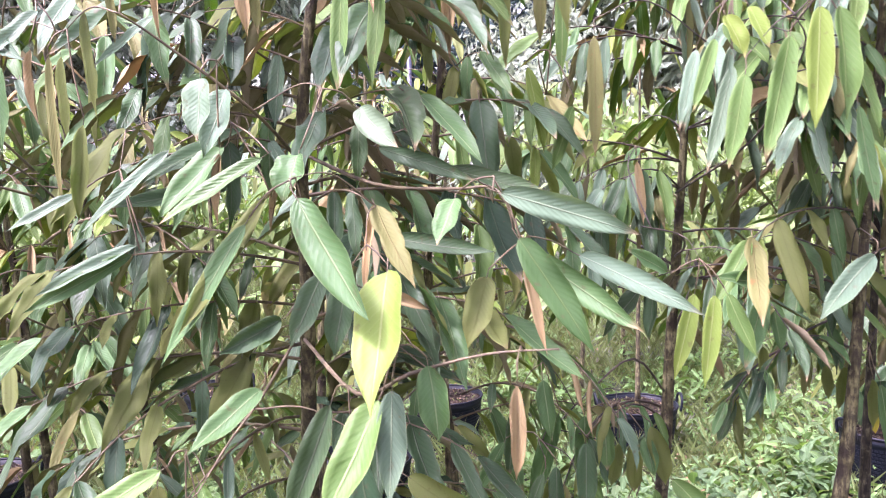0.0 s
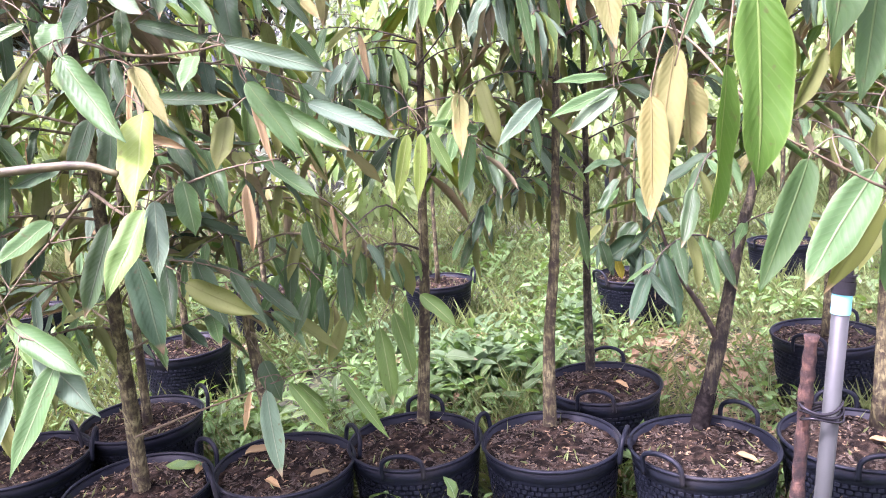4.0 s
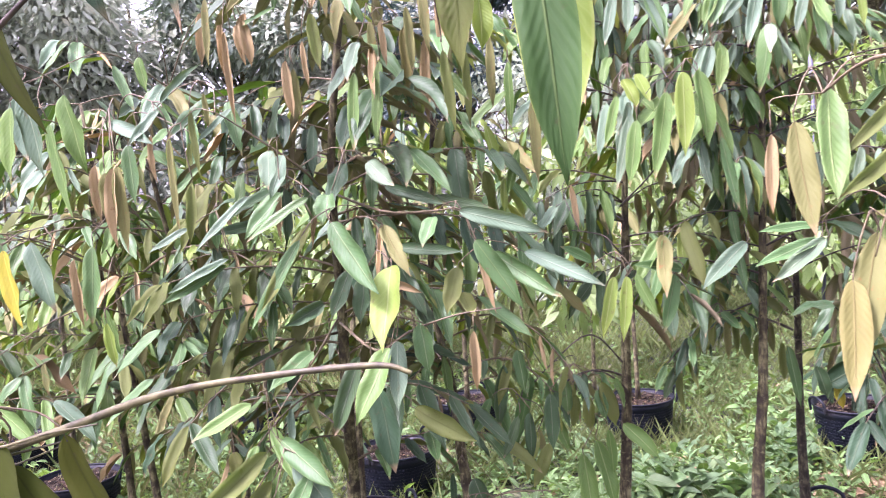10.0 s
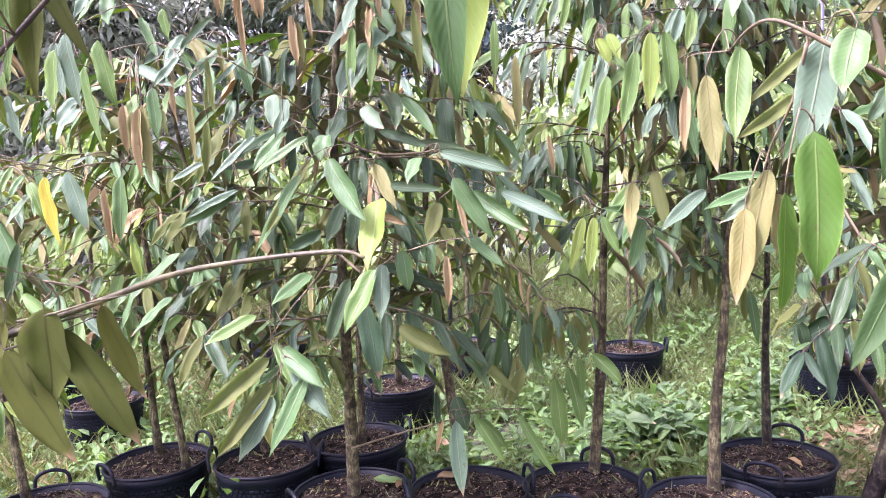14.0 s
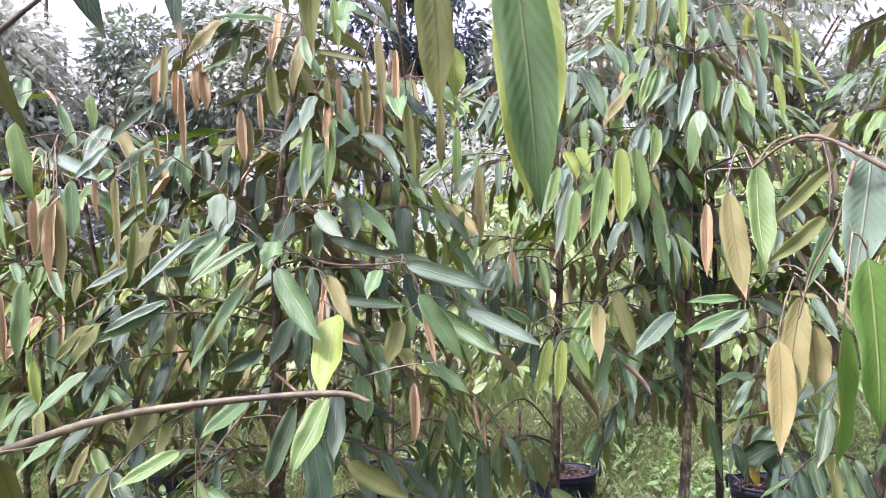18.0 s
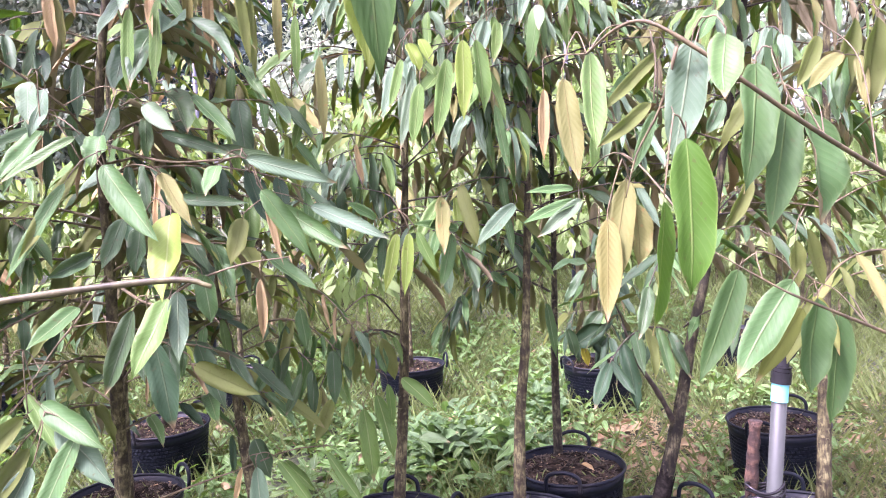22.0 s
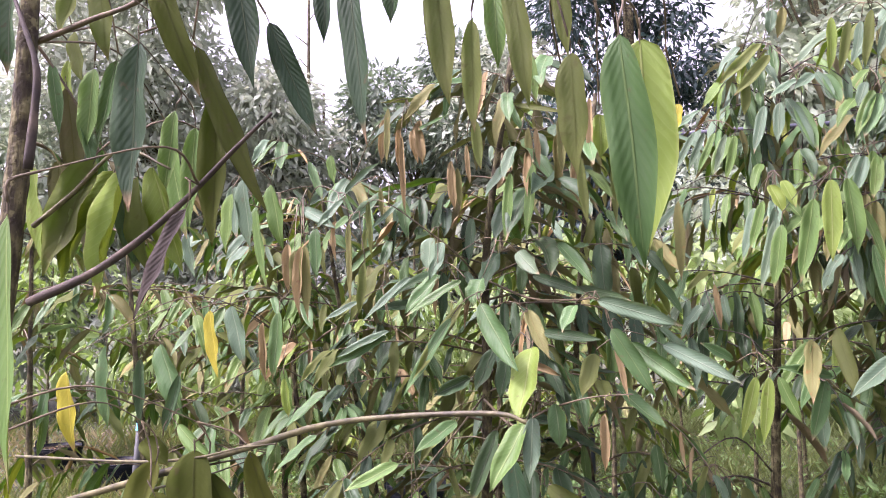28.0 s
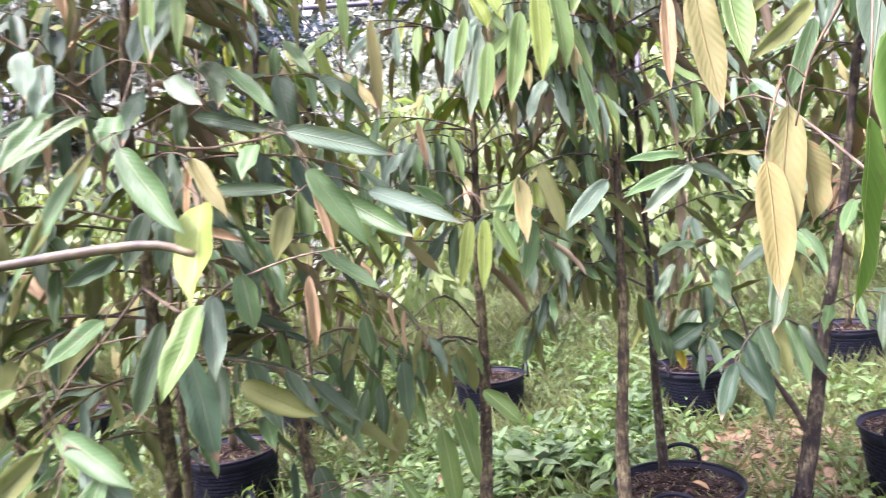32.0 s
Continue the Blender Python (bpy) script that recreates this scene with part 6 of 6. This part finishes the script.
far_grass(6500, 74, -6.0, 6.0, -4.0, 1.2, label="trodden short grass along the path before the rows")


def weed_plants(n, seed, region, tall, big, label, mat=None):
    """Small upright plants: leaves in pairs up a short stalk."""
    g, at = scatter(n, seed, *region)
    n = len(at)
    rich = np.array([noise.noise(Vector((p[0] * 1.6, p[1] * 1.6, 9))) for p in at]).clip(-0.4, 0.6) + 0.4
    high = tall * g.uniform(0.35, 1.0, n) * (0.35 + rich)
    turn = g.uniform(0, 6.28, n)
    lean = g.normal(0, 0.25, (n, 2))
    places, ways, sizes = [], [], []
    for k in range(7):
        f = (k // 2 + 1) / 4 if k < 6 else 1.0
        a = turn + math.pi * (k % 2) + 1.57 * (k // 2) + g.normal(0, 0.3, n)
        p = at.copy()
        p[:, :2] += lean * (high * f)[:, None]
        p[:, 2] += high * f
        places.append(p)
        ways.append(np.stack([np.cos(a), np.sin(a), g.uniform(-0.5, 0.6, n) + (0.8 if k == 6 else 0)], 1))
        sizes.append(big * g.uniform(0.45, 1.1, n) * (0.6 + rich) * (1.1 - 0.35 * f))
    places, ways, sizes = np.concatenate(places), np.concatenate(ways), np.concatenate(sizes)
    m = len(places)
    me = blades("weeds", places, ways, g.normal(0, 0.35, (m, 3)) + (0, 0, 1), sizes, sizes * g.uniform(0.28, 0.5, m), mat or WEED)
    tagged(part_mesh("weeds", me, None, None), label, "weeds", kind="stuff")


weed_plants(2600, 8, (-5, 5, 1.2, 6, 0.9), 0.24, 0.085, "broad-leaved green weeds growing between the pots")
weed_plants(330, 10, (0.2, 2.0, 2.9, 4.4, 0.6), 0.24, 0.105, "dark broad-leaved weeds in a clump behind the pots", WEED_DARK)
weed_plants(2200, 9, (-8, 8, 2.5, 11, 0.8), 0.22, 0.11, "low green weeds in the grass farther off")
g, at = scatter(700, 15, -6, 7, 0.9, 8, 0.5)
n = len(at)
a = g.uniform(0, 6.28, n)
at[:, 2] += 0.012 + g.uniform(0, 0.05, n)
me = blades("litter", at, np.stack([np.cos(a), np.sin(a), g.uniform(-0.15, 0.3, n)], 1), g.normal(0, 0.35, (n, 3)) + (0, 0, 1), g.uniform(0.05, 0.14, n), g.uniform(0.02, 0.05, n), LITTER)
tagged(part_mesh("leaf_litter", me, None, None), "dry fallen leaves lying on the ground", "leaf litter", kind="stuff")


g = np.random.default_rng(21)
n = 9500
at = np.stack([g.normal(2.3, 0.8, n), g.normal(2.5, 0.9, n), np.zeros(n)], 1)
at = at[clear_of_pots(at[:, 0], at[:, 1])]
n = len(at)
a = g.uniform(0, 6.28, n)
at[:, 2] = [lift(p[0], p[1]) + 0.02 for p in at]
me = diamonds("straw", at, np.stack([np.cos(a), np.sin(a), g.uniform(-0.05, 0.45, n)], 1), g.normal(0, 0.4, (n, 3)) + (0, 0, 1), g.uniform(0.05, 0.20, n), g.uniform(0.003, 0.008, n), STRAW)
tagged(part_mesh("straw", me, None, None), "pale dry cut grass lying on the earth", "straw", kind="stuff")
n = 420
at = np.stack([g.normal(1.9, 0.6, n), g.normal(2.7, 0.8, n), np.zeros(n)], 1)
at = at[clear_of_pots(at[:, 0], at[:, 1])]
n = len(at)
a = g.uniform(0, 6.28, n)
at[:, 2] = [lift(p[0], p[1]) + 0.03 for p in at]
me = blades("fallen", at, np.stack([np.cos(a), np.sin(a), g.uniform(-0.1, 0.35, n)], 1), g.normal(0, 0.35, (n, 3)) + (0, 0, 1), g.uniform(0.08, 0.16, n), g.uniform(0.03, 0.055, n), LITTER)
tagged(part_mesh("fallen_leaves", me, None, None), "reddish and tan fallen leaves on bare earth", "leaf litter", kind="stuff")


# ---- tufts of grass against the pots ----
g = np.random.default_rng(33)
spots = []
for px, py, _ in POT_PLACES:
    n = 90 if py < 2.0 else 220
    a = g.uniform(0, 6.28, n)
    r = POT_R * 0.88 + g.exponential(0.06, n)
    p = np.stack([px + r * np.cos(a), py + r * np.sin(a), np.full(n, lift(px, py))], 1)
    spots.append(p[[noise.noise(Vector((q[0] * 6, q[1] * 6, 2))) > -0.15 for q in p]])
at = np.concatenate(spots)
at = at[clear_of_pots(at[:, 0], at[:, 1])]
n = len(at)
a = g.uniform(0, 6.28, n)
me = diamonds("tufts", at, np.stack([np.cos(a) * 0.5, np.sin(a) * 0.5, g.uniform(0.6, 1.6, n)], 1), np.stack([np.cos(a + 1.6), np.sin(a + 1.6), g.uniform(-0.3, 0.6, n)], 1),
              g.uniform(0.09, 0.27, n), g.uniform(0.005, 0.011, n), GRASS)
tagged(part_mesh("grass_tufts", me, None, None), "longer grass growing against the pots", "grass", kind="stuff")


# ---- trees farther off ----
def leaf_cloud(name, seed, centres, count, leaf_len, mat, hang=0.6):
    """Leaves in clumps: centres of (x, y, z, spread)."""
    g = np.random.default_rng(seed)
    c = np.array(centres)
    pick = g.integers(0, len(c), count)
    p = g.normal(0, 1, (count, 3))
    p /= np.linalg.norm(p, axis=1, keepdims=True)
    p *= (g.uniform(0.25, 1.0, (count, 1)) ** 0.5) * c[pick, 3:4]
    p[:, 2] *= 0.75
    at = c[pick, :3] + p
    way = p / (np.linalg.norm(p, axis=1, keepdims=True) + 1e-6) + g.normal(0, 0.6, (count, 3)) + (0, 0, -hang)
    ln = leaf_len * g.uniform(0.6, 1.25, count)
    return diamonds(name, at, way, g.normal(0, 0.6, (count, 3)) + (0, -0.2, 1), ln, ln * g.uniform(0.26, 0.4, count), mat)


def far_sapling(label, x, y, seed, height=2.2, mat=None):
    """A row tree in the middle distance with its leaves in one crown."""
    g = random.Random(seed)
    tree = thing("sapling", (x, y, 0), label, "tree", "far row saplings")
    trunk(tree, [(x, y, -0.03), (x + g.uniform(-0.05, 0.05), y, height * 0.5), (x + g.uniform(-0.1, 0.1), y, height)], 0.018, 0.006)
    centres = []
    for k in range(16):
        t = g.uniform(0, 6.28)
        z = height * (0.35 + 0.65 * k / 16)
        r = g.uniform(0.12, 0.6) * (1.25 - z / height * 0.6)
        end = Vector((x + r * math.cos(t), y + r * math.sin(t), z + 0.08))
        branch(tree, [(x, y, z - 0.1), tuple(Vector((x, y, z)).lerp(end, 0.5) + Vector((0, 0, 0.03))), tuple(end)], 0.005)
        centres.append((r * math.cos(t), r * math.sin(t), z, g.uniform(0.2, 0.34)))
    part_mesh("crown", leaf_cloud("crown", seed, centres, 760, 0.17, mat or CROWN_GREEN, 1.0), None, tree)


g = random.Random(44)
for row, y in enumerate((5.6, 6.9, 8.4)):
    for col in range(8):
        x = -6.2 + 1.75 * col + g.uniform(-0.45, 0.45) + 0.4 * row
        far_sapling("potted sapling standing in a far row", x, y + g.uniform(-0.4, 0.4), 100 + row * 10 + col, g.uniform(1.8, 2.4))


def big_tree(name, label, foot, height, spread, seed, mat, leaf_len, count, low=0.25):
    g = random.Random(seed)
    x, y = foot
    tree = thing(name, (x, y, 0), label, "tree")
    trunk(tree, [(x, y, -0.1), (x + g.uniform(-0.2, 0.2), y, height * 0.35), (x + g.uniform(-0.3, 0.3), y, height * 0.85)], 0.035 * height, 0.01 * height)
    centres = []
    for k in range(34):
        t = g.uniform(0, 6.28)
        h = g.uniform(low, 1.0)
        r = spread * g.uniform(0.35, 1.0) * math.sqrt(max(0.1, 1 - ((h - 0.55) / 0.55) ** 2))
        end = Vector((x + r * math.cos(t), y + r * math.sin(t), height * h))
        start = Vector((x, y, height * h * 0.62))
        branch(tree, [tuple(start), tuple(start.lerp(end, 0.5) + Vector((0, 0, 0.1))), tuple(end)], 0.004 * height, BARK)
        centres.append((r * math.cos(t), r * math.sin(t), height * h, spread * g.uniform(0.3, 0.5)))
    part_mesh("crown", leaf_cloud("crown", seed, centres, count, leaf_len, mat), None, tree)


big_tree("fruit_tree", "large dark green tree with dense glossy foliage", (-0.75, 12.5), 8.2, 1.7, 61, CROWN_BLUE, 0.19, 17000)
# The greyed crowns below carry distance haze in their leaf colour.
big_tree("fruit_tree", "round-crowned tree behind the nursery, haze painted into its green", (-4.9, 13.2), 6.5, 2.1, 62, CROWN_HAZE_DULL, 0.22, 20000, 0.1)
big_tree("shade_tree", "tall tree with light airy foliage, haze painted into its green", (2.5, 13.0), 8.6, 2.6, 63, CROWN_HAZE_GREY, 0.25, 26000, 0.1)
big_tree("shade_tree", "thin-leaved tree by the boundary, haze painted into its green", (-9.2, 10.4), 8.0, 2.5, 64, CROWN_HAZE_PALE, 0.23, 32000, 0.1)
big_tree("shade_tree", "leafy tree at the edge of the nursery, paled with painted haze", (-14.0, 7.0), 8.0, 3.2, 65, CROWN_HAZE_GREY, 0.18, 12000, 0.1)
big_tree("shade_tree", "leafy green tree far behind the rows", (6.2, 13.0), 8.5, 2.8, 66, CROWN_HAZE_GREY, 0.26, 24000, 0.1)
big_tree("shade_tree", "broad green tree at the nursery's edge", (10.4, 12.0), 8.5, 3.4, 67, CROWN_HAZE_GREY, 0.23, 24000, 0.1)
big_tree("shrub", "low bushy shrub behind the rows, haze painted into its green", (-7.2, 12.0), 5.9, 2.3, 68, CROWN_HAZE_PALE, 0.22, 20000, 0.05)
big_tree("shrub", "tall green shrub behind the rows", (-2.9, 13.2), 6.3, 1.9, 69, CROWN_HAZE_PALE, 0.22, 20000, 0.05)
big_tree("shrub", "low dense shrub in the distance", (0.9, 11.0), 3.6, 1.8, 70, CROWN_HAZE_GREY, 0.15, 9000, 0.05)
big_tree("shrub", "bushy green shrub beyond the grass", (4.6, 10.5), 3.4, 1.9, 71, CROWN_GREEN, 0.16, 9000, 0.05)
big_tree("shrub", "bush beyond the rows, haze painted into its green", (-11.6, 8.2), 5.4, 2.4, 72, CROWN_HAZE_GREY, 0.22, 14000, 0.05)
big_tree("shade_tree", "tall thin-leaved tree rising above the rear rows", (4.3, 14.5), 9.5, 2.8, 73, CROWN_HAZE_GREY, 0.25, 24000, 0.15)


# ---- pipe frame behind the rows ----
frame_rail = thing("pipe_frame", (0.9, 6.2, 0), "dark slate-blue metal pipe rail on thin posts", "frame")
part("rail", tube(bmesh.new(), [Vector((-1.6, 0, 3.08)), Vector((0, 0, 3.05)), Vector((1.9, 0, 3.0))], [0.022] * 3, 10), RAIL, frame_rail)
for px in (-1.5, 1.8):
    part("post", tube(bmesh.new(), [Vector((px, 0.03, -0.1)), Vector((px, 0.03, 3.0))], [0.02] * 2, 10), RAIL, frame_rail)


# ---- thin bare trees against the sky ----
def bare_tree(foot, height, seed):
    g = random.Random(seed)
    x, y = foot
    tree = thing("bare_tree", (x, y, 0), "thin bare pole-like tree far behind the rows", "tree", "bare trees")
    trunk(tree, [(x, y, -0.1), (x + 0.05, y, height * 0.5), (x + 0.02, y, height)], 0.09, 0.03)
    for k in range(9):
        z = height * (0.45 + 0.06 * k)
        t = g.uniform(0, 6.28)
        r = g.uniform(0.2, 0.5)
        branch(tree, [(x, y, z), (x + 0.5 * r * math.cos(t), y, z + 0.15), (x + r * math.cos(t), y + r * math.sin(t), z + 0.3)], 0.018, BARK)


bare_tree((-8.60, 15.0), 9.5, 5)
bare_tree((-8.50, 15.6), 7.2, 6)
